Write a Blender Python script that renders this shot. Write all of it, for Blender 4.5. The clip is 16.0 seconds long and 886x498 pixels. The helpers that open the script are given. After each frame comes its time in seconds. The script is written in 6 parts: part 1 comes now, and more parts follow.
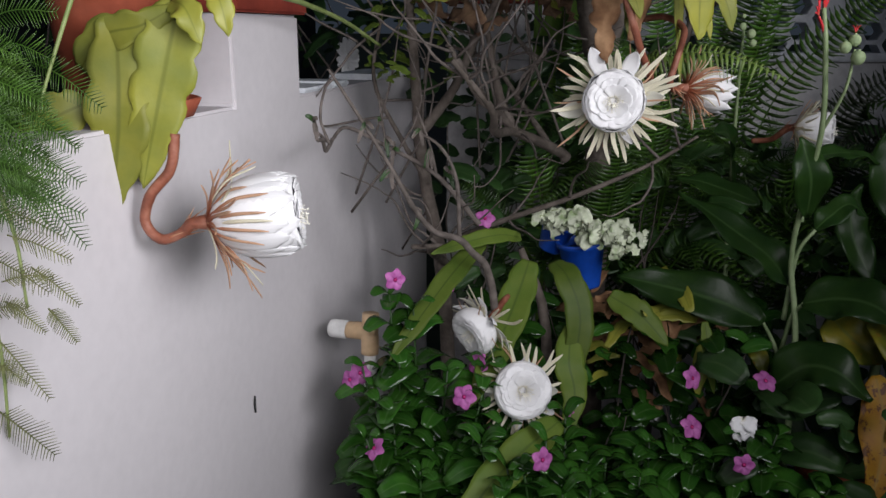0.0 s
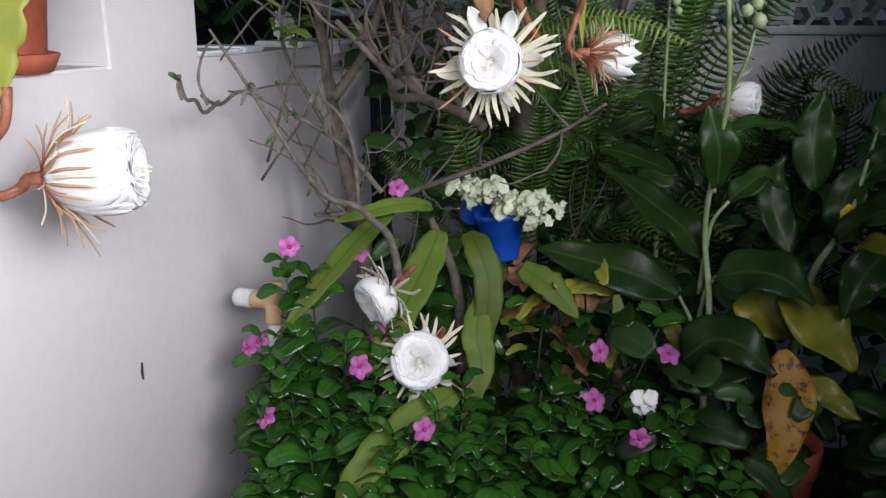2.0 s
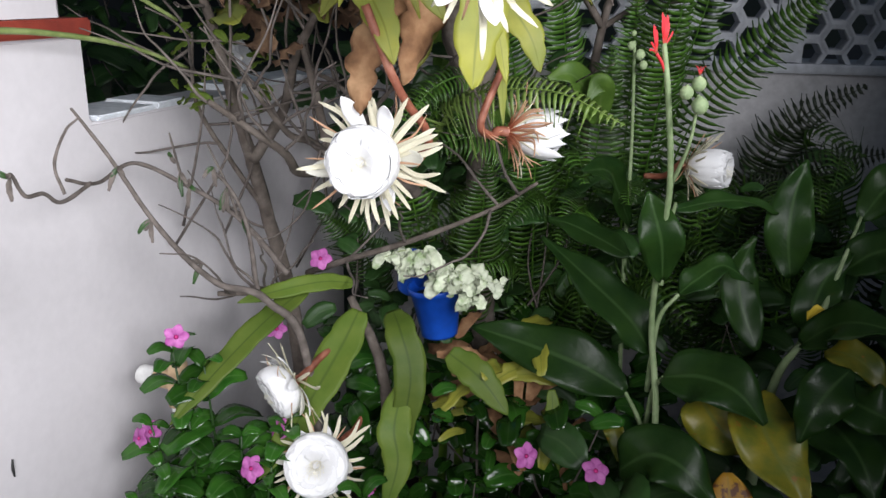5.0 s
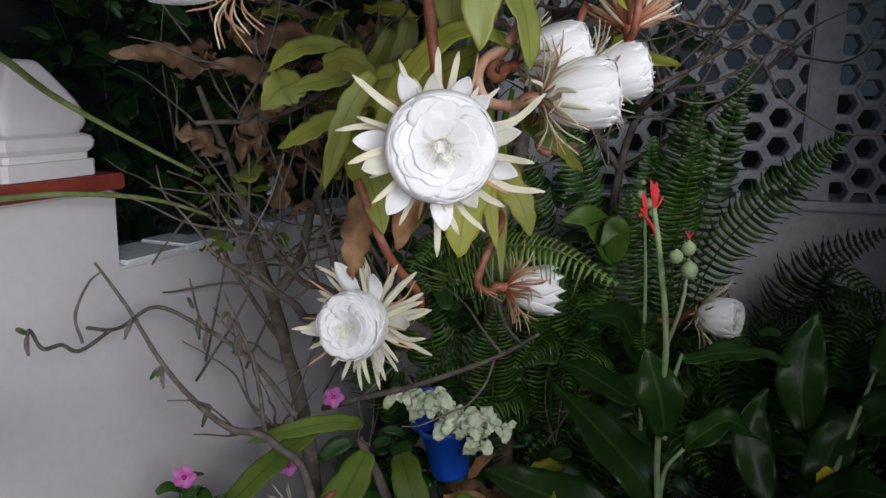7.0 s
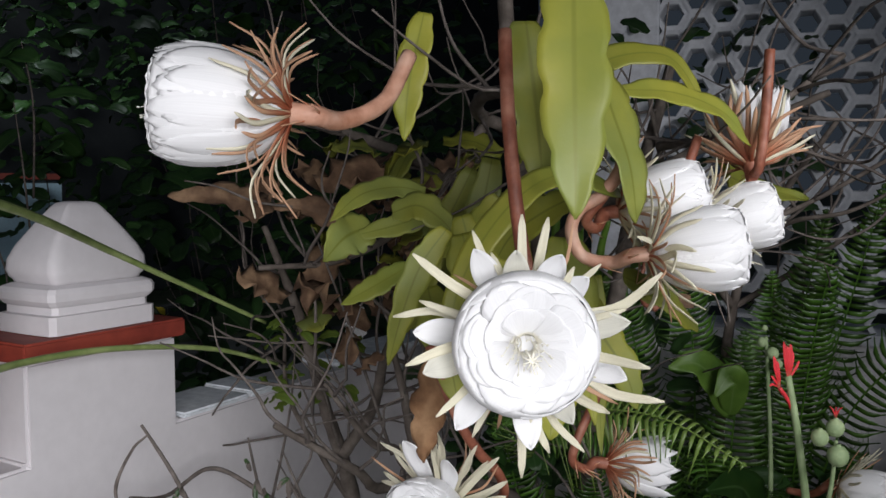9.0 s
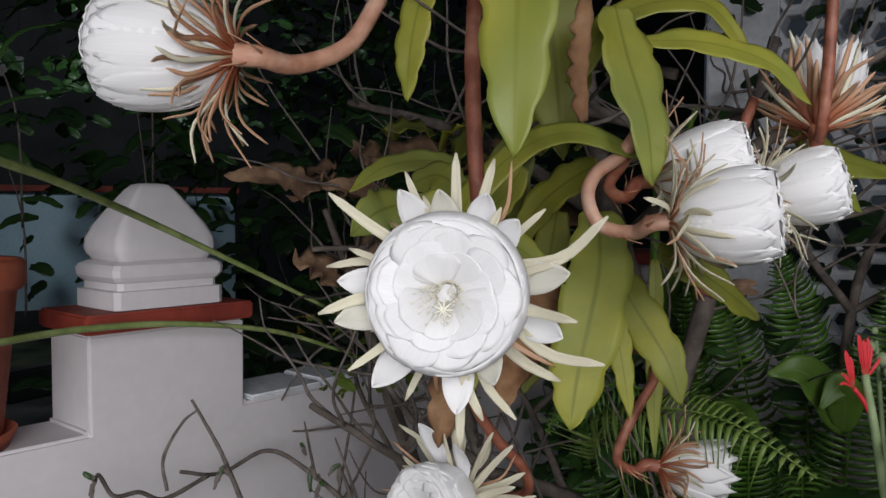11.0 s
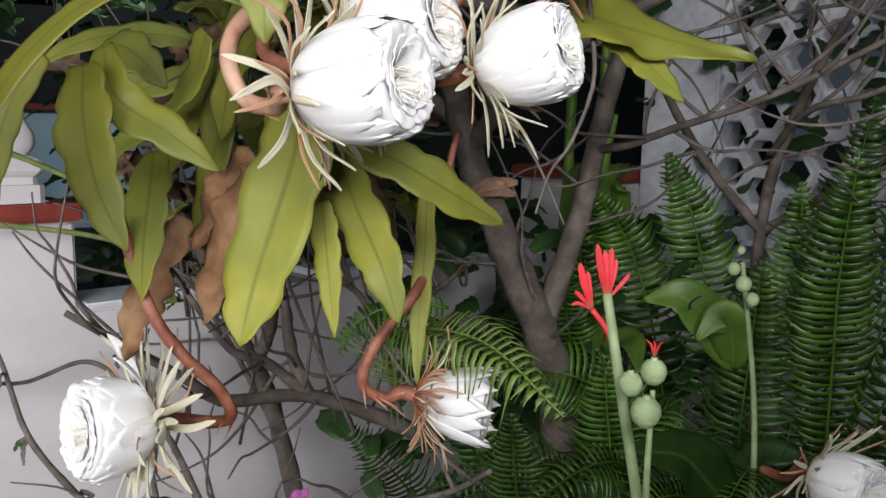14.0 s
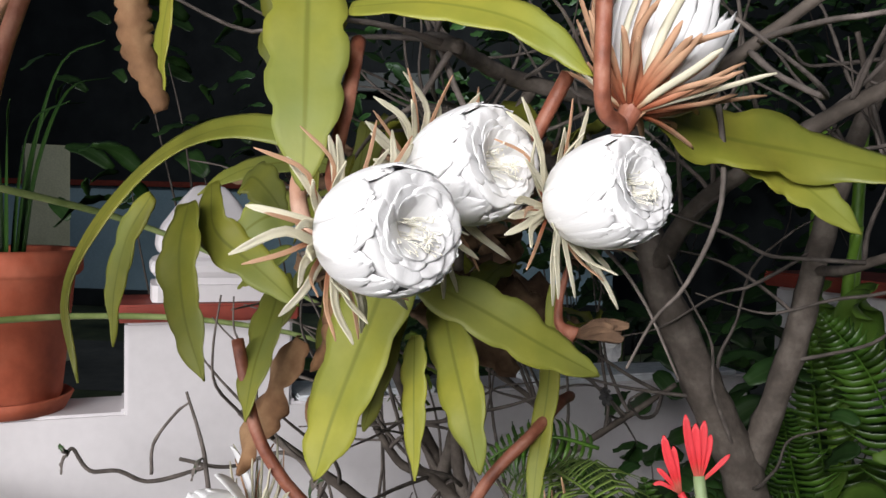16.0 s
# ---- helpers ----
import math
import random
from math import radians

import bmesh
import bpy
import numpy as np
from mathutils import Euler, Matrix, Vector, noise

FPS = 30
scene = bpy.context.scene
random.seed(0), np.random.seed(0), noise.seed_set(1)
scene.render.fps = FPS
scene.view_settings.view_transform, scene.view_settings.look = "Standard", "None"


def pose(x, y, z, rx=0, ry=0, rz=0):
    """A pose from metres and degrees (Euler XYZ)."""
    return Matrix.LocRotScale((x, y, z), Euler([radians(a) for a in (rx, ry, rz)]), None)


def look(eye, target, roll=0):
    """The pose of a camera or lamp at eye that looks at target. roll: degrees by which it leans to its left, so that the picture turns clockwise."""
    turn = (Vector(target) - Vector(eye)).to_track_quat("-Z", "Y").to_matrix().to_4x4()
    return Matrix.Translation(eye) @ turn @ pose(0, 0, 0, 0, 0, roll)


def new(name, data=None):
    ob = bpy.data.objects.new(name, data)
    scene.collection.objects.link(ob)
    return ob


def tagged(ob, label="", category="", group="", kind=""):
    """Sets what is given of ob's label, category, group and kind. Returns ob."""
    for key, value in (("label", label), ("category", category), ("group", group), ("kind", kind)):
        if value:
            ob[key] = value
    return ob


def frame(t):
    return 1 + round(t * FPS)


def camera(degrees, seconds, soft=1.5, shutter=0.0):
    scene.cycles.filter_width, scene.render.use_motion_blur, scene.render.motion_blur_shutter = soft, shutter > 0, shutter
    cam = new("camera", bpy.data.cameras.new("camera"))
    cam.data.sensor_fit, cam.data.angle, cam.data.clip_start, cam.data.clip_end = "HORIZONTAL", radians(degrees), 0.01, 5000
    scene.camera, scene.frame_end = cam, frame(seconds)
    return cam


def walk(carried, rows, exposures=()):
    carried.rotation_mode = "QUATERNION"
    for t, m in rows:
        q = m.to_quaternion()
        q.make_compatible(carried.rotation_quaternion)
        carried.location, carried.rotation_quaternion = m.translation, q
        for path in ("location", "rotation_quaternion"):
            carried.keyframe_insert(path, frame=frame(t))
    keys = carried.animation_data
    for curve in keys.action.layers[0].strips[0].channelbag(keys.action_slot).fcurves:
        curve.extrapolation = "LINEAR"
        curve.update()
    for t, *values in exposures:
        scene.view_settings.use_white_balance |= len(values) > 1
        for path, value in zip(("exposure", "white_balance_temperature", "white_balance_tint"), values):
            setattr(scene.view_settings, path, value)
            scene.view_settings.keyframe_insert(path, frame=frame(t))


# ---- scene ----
cam = camera(56.6, 16.0)
PATH = [
    (0, (0.206, 0.198, 1.424), (0.065, 2.126, 0.911), 0.2),
    (0.5, (0.266, 0.205, 1.396), (0.098, 2.128, 0.875), 0.4),
    (1, (0.314, 0.22, 1.4), (0.156, 2.144, 0.876), 0.9),
    (1.5, (0.365, 0.219, 1.407), (0.204, 2.141, 0.875), 0.8),
    (2, (0.381, 0.229, 1.395), (0.211, 2.145, 0.844), 0.5),
    (2.5, (0.41, 0.278, 1.386), (0.206, 2.188, 0.827), 1.1),
    (3, (0.439, 0.36, 1.348), (0.234, 2.256, 0.746), 2.9),
    (3.5, (0.479, 0.394, 1.365), (0.26, 2.271, 0.71), 2.6),
    (4, (0.529, 0.409, 1.422), (0.279, 2.279, 0.757), 2.2),
    (4.5, (0.556, 0.423, 1.485), (0.276, 2.287, 0.818), 1.7),
    (5, (0.578, 0.431, 1.52), (0.261, 2.309, 0.911), 0.9),
    (5.2, (0.581, 0.43, 1.534), (0.246, 2.321, 0.974), 0.7),
    (7.3, (0.689, 0.442, 1.604), (0.158, 2.332, 1.222), 0.6),
    (7.5, (0.7, 0.449, 1.604), (0.138, 2.331, 1.223), 0.5),
    (8, (0.691, 0.477, 1.608), (0.092, 2.35, 1.24), 0.5),
    (8.5, (0.647, 0.523, 1.634), (-0.016, 2.394, 1.393), 0.2),
    (8.7, (0.629, 0.547, 1.648), (-0.048, 2.421, 1.469), 0.2),
    (10.8, (0.718, 0.679, 1.61), (-0.308, 2.394, 1.528), 0.4),
    (11, (0.733, 0.678, 1.603), (-0.328, 2.371, 1.502), 0.3),
    (11.5, (0.784, 0.675, 1.585), (-0.348, 2.317, 1.441), 0.2),
    (12, (0.823, 0.695, 1.565), (-0.341, 2.308, 1.362), 0.6),
    (12.5, (0.845, 0.745, 1.548), (-0.334, 2.343, 1.315), 0.7),
    (13, (0.878, 0.824, 1.537), (-0.305, 2.417, 1.287), 1.1),
    (13.5, (0.908, 0.916, 1.55), (-0.294, 2.492, 1.277), 1.0),
    (14, (0.929, 0.957, 1.569), (-0.289, 2.519, 1.291), 1.0),
    (14.5, (0.961, 1.006, 1.579), (-0.434, 2.413, 1.308), 0.7),
    (15, (0.999, 1.062, 1.586), (-0.605, 2.234, 1.351), 0.5),
    (15.5, (1.023, 1.101, 1.59), (-0.699, 2.099, 1.395), 1.1),
    (16, (1.005, 1.116, 1.613), (-0.732, 2.101, 1.507), 1.4),
]
EXPOSURES = [(0.0, -0.94, 6450, 12), (1.5, -0.62, 6400, 10), (3.5, -0.10, 6350, 10), (5.2, -0.13, 6400, 10), (7.3, -1.38, 6400, 10), (8.7, -1.10, 6450, 10), (10.8, -1.45, 6550, 10), (12.0, -1.34, 6550, 10), (13.0, -0.90, 6550, 10), (14.0, -0.56, 6600, 10), (16.0, -0.52, 6700, 10)]
walk(cam, [(t, look(eye, target, roll)) for t, eye, target, roll in PATH], EXPOSURES)

# ---- world and lamps ----
world = bpy.data.worlds.new("night")
scene.world = world
world.use_nodes = True
world.node_tree.nodes["Background"].inputs[0].default_value = (0.35, 0.45, 0.6, 1)
world.node_tree.nodes["Background"].inputs[1].default_value = 0.12


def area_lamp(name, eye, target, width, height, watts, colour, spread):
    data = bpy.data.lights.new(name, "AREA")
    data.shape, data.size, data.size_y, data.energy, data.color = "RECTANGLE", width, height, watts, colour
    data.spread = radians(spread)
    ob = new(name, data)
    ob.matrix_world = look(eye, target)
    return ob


# unseen lamps added to stand in for the flash that moves with the camera
area_lamp("flash_standin", (0.36, 0.10, 1.54), (-0.26, 1.16, 1.18), 0.60, 0.44, 5.2, (0.98, 0.97, 1.0), 96)
area_lamp("flash_standin", (0.96, 0.24, 1.70), (-0.02, 1.20, 1.28), 0.60, 0.44, 8.6, (0.98, 0.97, 1.0), 98)
# another added lamp, for the carried flash near the end of the walk
area_lamp("late_flash_lamp", (1.24, 0.86, 1.86), (0.48, 1.78, 1.56), 0.36, 0.28, 2.7, (0.98, 0.97, 1.0), 68)
area_lamp("street_light", (-4.5, 4.5, 6.0), (-9.0, 7.3, 1.2), 0.4, 0.4, 170, (0.85, 0.95, 1.0), 140)

# ---- materials ----
MATS = {}


def nodes_of(name):
    m = bpy.data.materials.new(name)
    m.use_nodes = True
    nt = m.node_tree
    return m, nt, nt.nodes["Principled BSDF"]


def noise_node(nt, scale, detail=4.0, vec=None, rough=0.55):
    n = nt.nodes.new("ShaderNodeTexNoise")
    n.inputs["Scale"].default_value, n.inputs["Detail"].default_value, n.inputs["Roughness"].default_value = scale, detail, rough
    if vec is not None:
        nt.links.new(vec, n.inputs["Vector"])
    return n


def ramp_node(nt, fac, stops):
    r = nt.nodes.new("ShaderNodeValToRGB")
    while len(r.color_ramp.elements) < len(stops):
        r.color_ramp.elements.new(0.5)
    for e, (p, c) in zip(r.color_ramp.elements, stops):
        e.position, e.color = p, (*c, 1)
    nt.links.new(fac, r.inputs[0])
    return r.outputs[0]


def mix_node(nt, kind, fac, a, b):
    m = nt.nodes.new("ShaderNodeMix")
    m.data_type, m.blend_type = "RGBA", kind
    for sock, v in ((m.inputs[0], fac), (m.inputs[6], a), (m.inputs[7], b)):
        if isinstance(v, (int, float)):
            sock.default_value = v
        elif isinstance(v, tuple):
            sock.default_value = (*v, 1)
        else:
            nt.links.new(v, sock)
    return m.outputs[2]


def math_node(nt, op, a, b=0.0):
    m = nt.nodes.new("ShaderNodeMath")
    m.operation = op
    for sock, v in ((m.inputs[0], a), (m.inputs[1], b)):
        if isinstance(v, (int, float)):
            sock.default_value = v
        else:
            nt.links.new(v, sock)
    return m.outputs[0]


def finish(nt, bsdf, colour, rough, bump=0.0, bump_scale=60.0, vec=None, translucent=0.0, height=None, distance=0.002):
    nt.links.new(colour, bsdf.inputs["Base Color"])
    bsdf.inputs["Roughness"].default_value = rough
    if bump:
        b = nt.nodes.new("ShaderNodeBump")
        b.inputs["Strength"].default_value, b.inputs["Distance"].default_value = bump, distance
        nt.links.new(height if height is not None else noise_node(nt, bump_scale, 5, vec).outputs[0], b.inputs["Height"])
        nt.links.new(b.outputs[0], bsdf.inputs["Normal"])
    if translucent:
        tr = nt.nodes.new("ShaderNodeBsdfTranslucent")
        nt.links.new(colour, tr.inputs[0])
        mx = nt.nodes.new("ShaderNodeMixShader")
        mx.inputs[0].default_value = translucent
        nt.links.new(bsdf.outputs[0], mx.inputs[1])
        nt.links.new(tr.outputs[0], mx.inputs[2])
        nt.links.new(mx.outputs[0], nt.nodes["Material Output"].inputs[0])


def jitter(nt, colour, low=0.75, high=1.2):
    """Vary a colour's brightness from object to object."""
    info = nt.nodes.new("ShaderNodeObjectInfo")
    mr = nt.nodes.new("ShaderNodeMapRange")
    mr.inputs[3].default_value, mr.inputs[4].default_value = low, high
    nt.links.new(info.outputs["Random"], mr.inputs[0])
    hsv = nt.nodes.new("ShaderNodeHueSaturation")
    nt.links.new(mr.outputs[0], hsv.inputs["Value"])
    nt.links.new(colour, hsv.inputs["Color"])
    return hsv.outputs[0]


def island(nt, colour, low=0.6, high=1.3):
    geo = nt.nodes.new("ShaderNodeNewGeometry")
    mr = nt.nodes.new("ShaderNodeMapRange")
    mr.inputs[3].default_value, mr.inputs[4].default_value = low, high
    nt.links.new(geo.outputs["Random Per Island"], mr.inputs[0])
    hsv = nt.nodes.new("ShaderNodeHueSaturation")
    nt.links.new(mr.outputs[0], hsv.inputs["Value"])
    nt.links.new(colour, hsv.inputs["Color"])
    return hsv.outputs[0]


def surface(name, a, b, c=None, scale=8.0, rough=0.6, bump=0.2, bump_scale=80.0, fine=60.0, translucent=0.0, vary=None, isle=None, specular=0.5, grainy=0.8):
    """A plain surface: two colours by coarse noise, speckled by fine noise."""
    m, nt, bsdf = nodes_of(name)
    vec = nt.nodes.new("ShaderNodeTexCoord").outputs["Object"]
    stops = [(0.35, a), (0.65, b)] if c is None else [(0.3, a), (0.5, b), (0.68, c)]
    col = ramp_node(nt, noise_node(nt, scale, 5, vec).outputs[0], stops)
    grain = ramp_node(nt, noise_node(nt, fine, 4, vec).outputs[0], [(0.3, (0.8, 0.8, 0.8)), (0.7, (1.08, 1.08, 1.08))])
    col = mix_node(nt, "MULTIPLY", grainy, col, grain)
    if vary:
        col = jitter(nt, col, *vary)
    if isle:
        col = island(nt, col, *isle)
    bsdf.inputs["Specular IOR Level"].default_value = specular
    finish(nt, bsdf, col, rough, bump, bump_scale, vec, translucent)
    MATS[name] = m
    return m


def leaf_mat(name, body, edge, rib, veins=0.0, rough=0.4, spots=(0.25, 0.2, 0.05), spot_level=0.72, vary=(0.75, 1.2), translucent=0.18, isle=None, specular=0.5, dusty=None):
    """A leaf: body colour, a paler or darker midrib, cross veins in the relief, blotches."""
    m, nt, bsdf = nodes_of(name)
    tc = nt.nodes.new("ShaderNodeTexCoord")
    sep = nt.nodes.new("ShaderNodeSeparateXYZ")
    nt.links.new(tc.outputs["UV"], sep.inputs[0])
    across = math_node(nt, "ABSOLUTE", math_node(nt, "SUBTRACT", sep.outputs[1], 0.5))
    n1 = noise_node(nt, 28, 4, tc.outputs["Object"])
    col = ramp_node(nt, n1.outputs[0], [(0.3, body), (0.7, edge)])
    speck = ramp_node(nt, noise_node(nt, 55, 6, tc.outputs["Object"], 0.7).outputs[0], [(spot_level, (0, 0, 0)), (min(spot_level + 0.06, 1.0), (1, 1, 1))])
    col = mix_node(nt, "MIX", speck, col, spots)
    if dusty:
        patch = ramp_node(nt, noise_node(nt, 9, 3, tc.outputs["Object"]).outputs[0], [(0.42, (0, 0, 0)), (0.68, (0.8, 0.8, 0.8))])
        col = mix_node(nt, "MIX", patch, col, dusty)
    ribfac = ramp_node(nt, across, [(0.015, (0.85, 0.85, 0.85)), (0.05, (0, 0, 0))])
    col = mix_node(nt, "MIX", ribfac, col, rib)
    col = jitter(nt, col, *vary)
    if isle:
        col = island(nt, col, *isle)
    if veins:
        line = math_node(nt, "SINE", math_node(nt, "MULTIPLY", math_node(nt, "ADD", sep.outputs[0], math_node(nt, "MULTIPLY", across, -0.5)), veins))
        h = math_node(nt, "ADD", math_node(nt, "MULTIPLY", line, 0.04), noise_node(nt, 90, 3, tc.outputs["Object"]).outputs[0])
    else:
        h = noise_node(nt, 70, 5, tc.outputs["Object"]).outputs[0]
    bsdf.inputs["Specular IOR Level"].default_value = specular
    finish(nt, bsdf, col, rough, 0.35, translucent=translucent, height=h, distance=0.0015)
    MATS[name] = m
    return m


def petal_mat(name, root, mid, tip, length, translucent=0.25, streak=0.15, rough=0.5):
    """A petal whose colour runs from its root to its tip, with fine lengthwise streaks."""
    m, nt, bsdf = nodes_of(name)
    tc = nt.nodes.new("ShaderNodeTexCoord")
    sep = nt.nodes.new("ShaderNodeSeparateXYZ")
    nt.links.new(tc.outputs["UV"], sep.inputs[0])
    wob = noise_node(nt, 45, 3, tc.outputs["Object"])
    u = math_node(nt, "ADD", sep.outputs[0], math_node(nt, "MULTIPLY", math_node(nt, "SUBTRACT", wob.outputs[0], 0.5), 0.25))
    col = ramp_node(nt, u, [(length * 0.3, root), (length * 0.75, mid), (min(length * 1.3, 1.0), tip)])
    lines = nt.nodes.new("ShaderNodeTexNoise")
    mp = nt.nodes.new("ShaderNodeMapping")
    mp.inputs["Scale"].default_value = (1.5, 26, 1)
    nt.links.new(tc.outputs["UV"], mp.inputs[0])
    nt.links.new(mp.outputs[0], lines.inputs["Vector"])
    lines.inputs["Scale"].default_value = 1.0
    sh = ramp_node(nt, lines.outputs[0], [(0.35, (1 - streak,) * 3), (0.6, (1, 1, 1))])
    col = jitter(nt, mix_node(nt, "MULTIPLY", 1.0, col, sh), 0.88, 1.04)
    finish(nt, bsdf, col, rough, 0.25, translucent=translucent, height=lines.outputs[0], distance=0.0012)
    MATS[name] = m
    return m


surface("plaster", (0.625, 0.60, 0.615), (0.64, 0.615, 0.63), (0.65, 0.625, 0.64), scale=3.0, rough=0.75, bump=0.05, bump_scale=90, fine=60, specular=0.3, grainy=0.2)
surface("white_paint", (0.72, 0.76, 0.8), (0.82, 0.85, 0.88), scale=30, rough=0.6, bump=0.25)
surface("grey_plaster", (0.58, 0.58, 0.59), (0.65, 0.64, 0.65), (0.69, 0.67, 0.68), scale=4.0, rough=0.8, bump=0.15, bump_scale=90)
surface("jali_concrete", (0.60, 0.62, 0.66), (0.68, 0.70, 0.74), scale=15, rough=0.8, bump=0.2, vary=(0.9, 1.08))
surface("red_oxide", (0.20, 0.030, 0.020), (0.30, 0.05, 0.03), scale=20, rough=0.6, bump=0.3)
surface("blue_paint", (0.36, 0.50, 0.60), (0.44, 0.58, 0.67), scale=2.0, rough=0.8, bump=0.1)
surface("cream_paint", (0.55, 0.52, 0.36), (0.64, 0.60, 0.44), scale=3.0, rough=0.8)
# near-black colour paints the night's darkness onto the house and plinth
surface("night_black", (0.012, 0.014, 0.016), (0.03, 0.032, 0.035), scale=2.0, rough=0.8, bump=0.1)
surface("house_beam", (0.2, 0.2, 0.2), (0.28, 0.28, 0.27), scale=3.0, rough=0.8)
surface("terracotta", (0.29, 0.058, 0.026), (0.38, 0.085, 0.040), (0.44, 0.12, 0.065), scale=14, rough=0.75, bump=0.25, bump_scale=90)
surface("soil", (0.02, 0.014, 0.009), (0.05, 0.035, 0.022), scale=25, rough=0.95, bump=0.9, bump_scale=60)
surface("grass_ground", (0.02, 0.03, 0.012), (0.05, 0.06, 0.025), scale=4, rough=0.95, bump=0.8, bump_scale=30)
surface("asphalt", (0.04, 0.04, 0.042), (0.06, 0.058, 0.056), scale=6, rough=0.9, bump=0.5)
surface("kerb_yellow", (0.5, 0.36, 0.02), (0.65, 0.48, 0.04), scale=10, rough=0.7)
surface("kerb_black", (0.02, 0.02, 0.02), (0.04, 0.04, 0.04), scale=10, rough=0.8)
surface("bark", (0.062, 0.050, 0.041), (0.108, 0.088, 0.073), (0.175, 0.148, 0.126), scale=35, rough=0.85, bump=0.8, bump_scale=120, fine=150)
surface("twig_bark", (0.09, 0.075, 0.065), (0.16, 0.135, 0.12), scale=60, rough=0.85, bump=0.6, bump_scale=200)
surface("dead_leaf", (0.075, 0.04, 0.022), (0.14, 0.08, 0.045), (0.24, 0.15, 0.085), scale=30, rough=0.85, bump=0.7, bump_scale=90, vary=(0.7, 1.15), translucent=0.1)
surface("stem_red", (0.15, 0.042, 0.022), (0.26, 0.085, 0.048), (0.36, 0.155, 0.10), scale=55, rough=0.55, bump=0.6, bump_scale=150, vary=(0.85, 1.15))
surface("stem_pale", (0.34, 0.15, 0.085), (0.52, 0.28, 0.19), (0.60, 0.38, 0.28), scale=40, rough=0.55, bump=0.5, bump_scale=150)
surface("stem_green", (0.16, 0.22, 0.06), (0.26, 0.32, 0.12), scale=30, rough=0.5, bump=0.2)
surface("canna_stem", (0.19, 0.27, 0.12), (0.28, 0.36, 0.19), scale=30, rough=0.6, bump=0.2)
surface("capsule_green", (0.25, 0.34, 0.17), (0.33, 0.41, 0.22), scale=60, rough=0.7, bump=0.5, bump_scale=260)
surface("blue_plastic", (0.006, 0.055, 0.36), (0.010, 0.075, 0.45), scale=8, rough=0.35, bump=0.05)
surface("pvc_white", (0.70, 0.70, 0.68), (0.8, 0.8, 0.78), scale=20, rough=0.4, bump=0.05)
surface("pvc_cream", (0.62, 0.42, 0.24), (0.70, 0.50, 0.30), scale=20, rough=0.45, bump=0.05)
surface("stamen", (0.88, 0.85, 0.72), (0.92, 0.90, 0.80), scale=60, rough=0.6, bump=0.1)
surface("periwinkle_pink", (0.48, 0.09, 0.38), (0.62, 0.20, 0.53), scale=60, rough=0.6, bump=0.2, translucent=0.25, vary=(0.85, 1.1))
surface("periwinkle_eye", (0.45, 0.01, 0.16), (0.55, 0.03, 0.22), scale=60, rough=0.6)
surface("dark_rubber", (0.015, 0.015, 0.016), (0.03, 0.03, 0.03), scale=20, rough=0.7)
surface("variegated", (0.55, 0.62, 0.42), (0.70, 0.75, 0.58), (0.34, 0.46, 0.22), scale=45, rough=0.5, bump=0.3, translucent=0.2, isle=(0.8, 1.15))
leaf_mat("cactus_leaf", (0.20, 0.215, 0.026), (0.30, 0.295, 0.042), (0.155, 0.17, 0.025), rough=0.5, specular=0.3, dusty=(0.20, 0.245, 0.075))
leaf_mat("cactus_leaf_green", (0.085, 0.142, 0.022), (0.125, 0.175, 0.03), (0.065, 0.105, 0.02), rough=0.45, specular=0.15)
leaf_mat("cactus_leaf_yellow", (0.26, 0.28, 0.035), (0.36, 0.345, 0.05), (0.21, 0.23, 0.03), rough=0.45, spots=(0.3, 0.15, 0.04), spot_level=0.68, dusty=(0.20, 0.25, 0.05))
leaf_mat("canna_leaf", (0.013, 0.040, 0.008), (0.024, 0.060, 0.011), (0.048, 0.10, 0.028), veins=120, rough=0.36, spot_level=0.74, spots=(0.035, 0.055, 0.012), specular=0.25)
leaf_mat("canna_leaf_yellow", (0.10, 0.15, 0.02), (0.30, 0.26, 0.02), (0.2, 0.22, 0.04), veins=150, rough=0.4, spots=(0.32, 0.16, 0.02), spot_level=0.6)
leaf_mat("canna_leaf_dying", (0.42, 0.24, 0.015), (0.34, 0.15, 0.012), (0.32, 0.19, 0.02), veins=150, rough=0.55, spots=(0.12, 0.045, 0.015), spot_level=0.53)
leaf_mat("periwinkle_leaf", (0.017, 0.072, 0.009), (0.038, 0.122, 0.015), (0.055, 0.13, 0.03), rough=0.14, specular=0.4, spot_level=0.9, isle=(0.45, 1.5))
leaf_mat("fern_leaf", (0.030, 0.086, 0.010), (0.068, 0.150, 0.018), (0.065, 0.13, 0.025), rough=0.38, spot_level=0.85, isle=(0.45, 1.5), vary=(0.5, 1.3))
leaf_mat("fern_pale", (0.15, 0.25, 0.045), (0.24, 0.34, 0.08), (0.16, 0.24, 0.07), rough=0.45, spot_level=0.85, isle=(0.7, 1.25))
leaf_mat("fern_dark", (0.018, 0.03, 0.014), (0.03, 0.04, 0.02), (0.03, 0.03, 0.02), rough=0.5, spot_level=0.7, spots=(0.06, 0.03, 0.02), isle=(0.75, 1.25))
leaf_mat("asparagus_leaf", (0.045, 0.12, 0.016), (0.10, 0.20, 0.03), (0.1, 0.2, 0.04), rough=0.4, spot_level=0.9, isle=(0.6, 1.3))
leaf_mat("asparagus_pale", (0.13, 0.15, 0.05), (0.20, 0.21, 0.08), (0.16, 0.16, 0.07), rough=0.5, spot_level=0.9, isle=(0.6, 1.3))
leaf_mat("tree_leaf", (0.02, 0.06, 0.012), (0.035, 0.09, 0.02), (0.05, 0.1, 0.03), rough=0.45, isle=(0.6, 1.3))
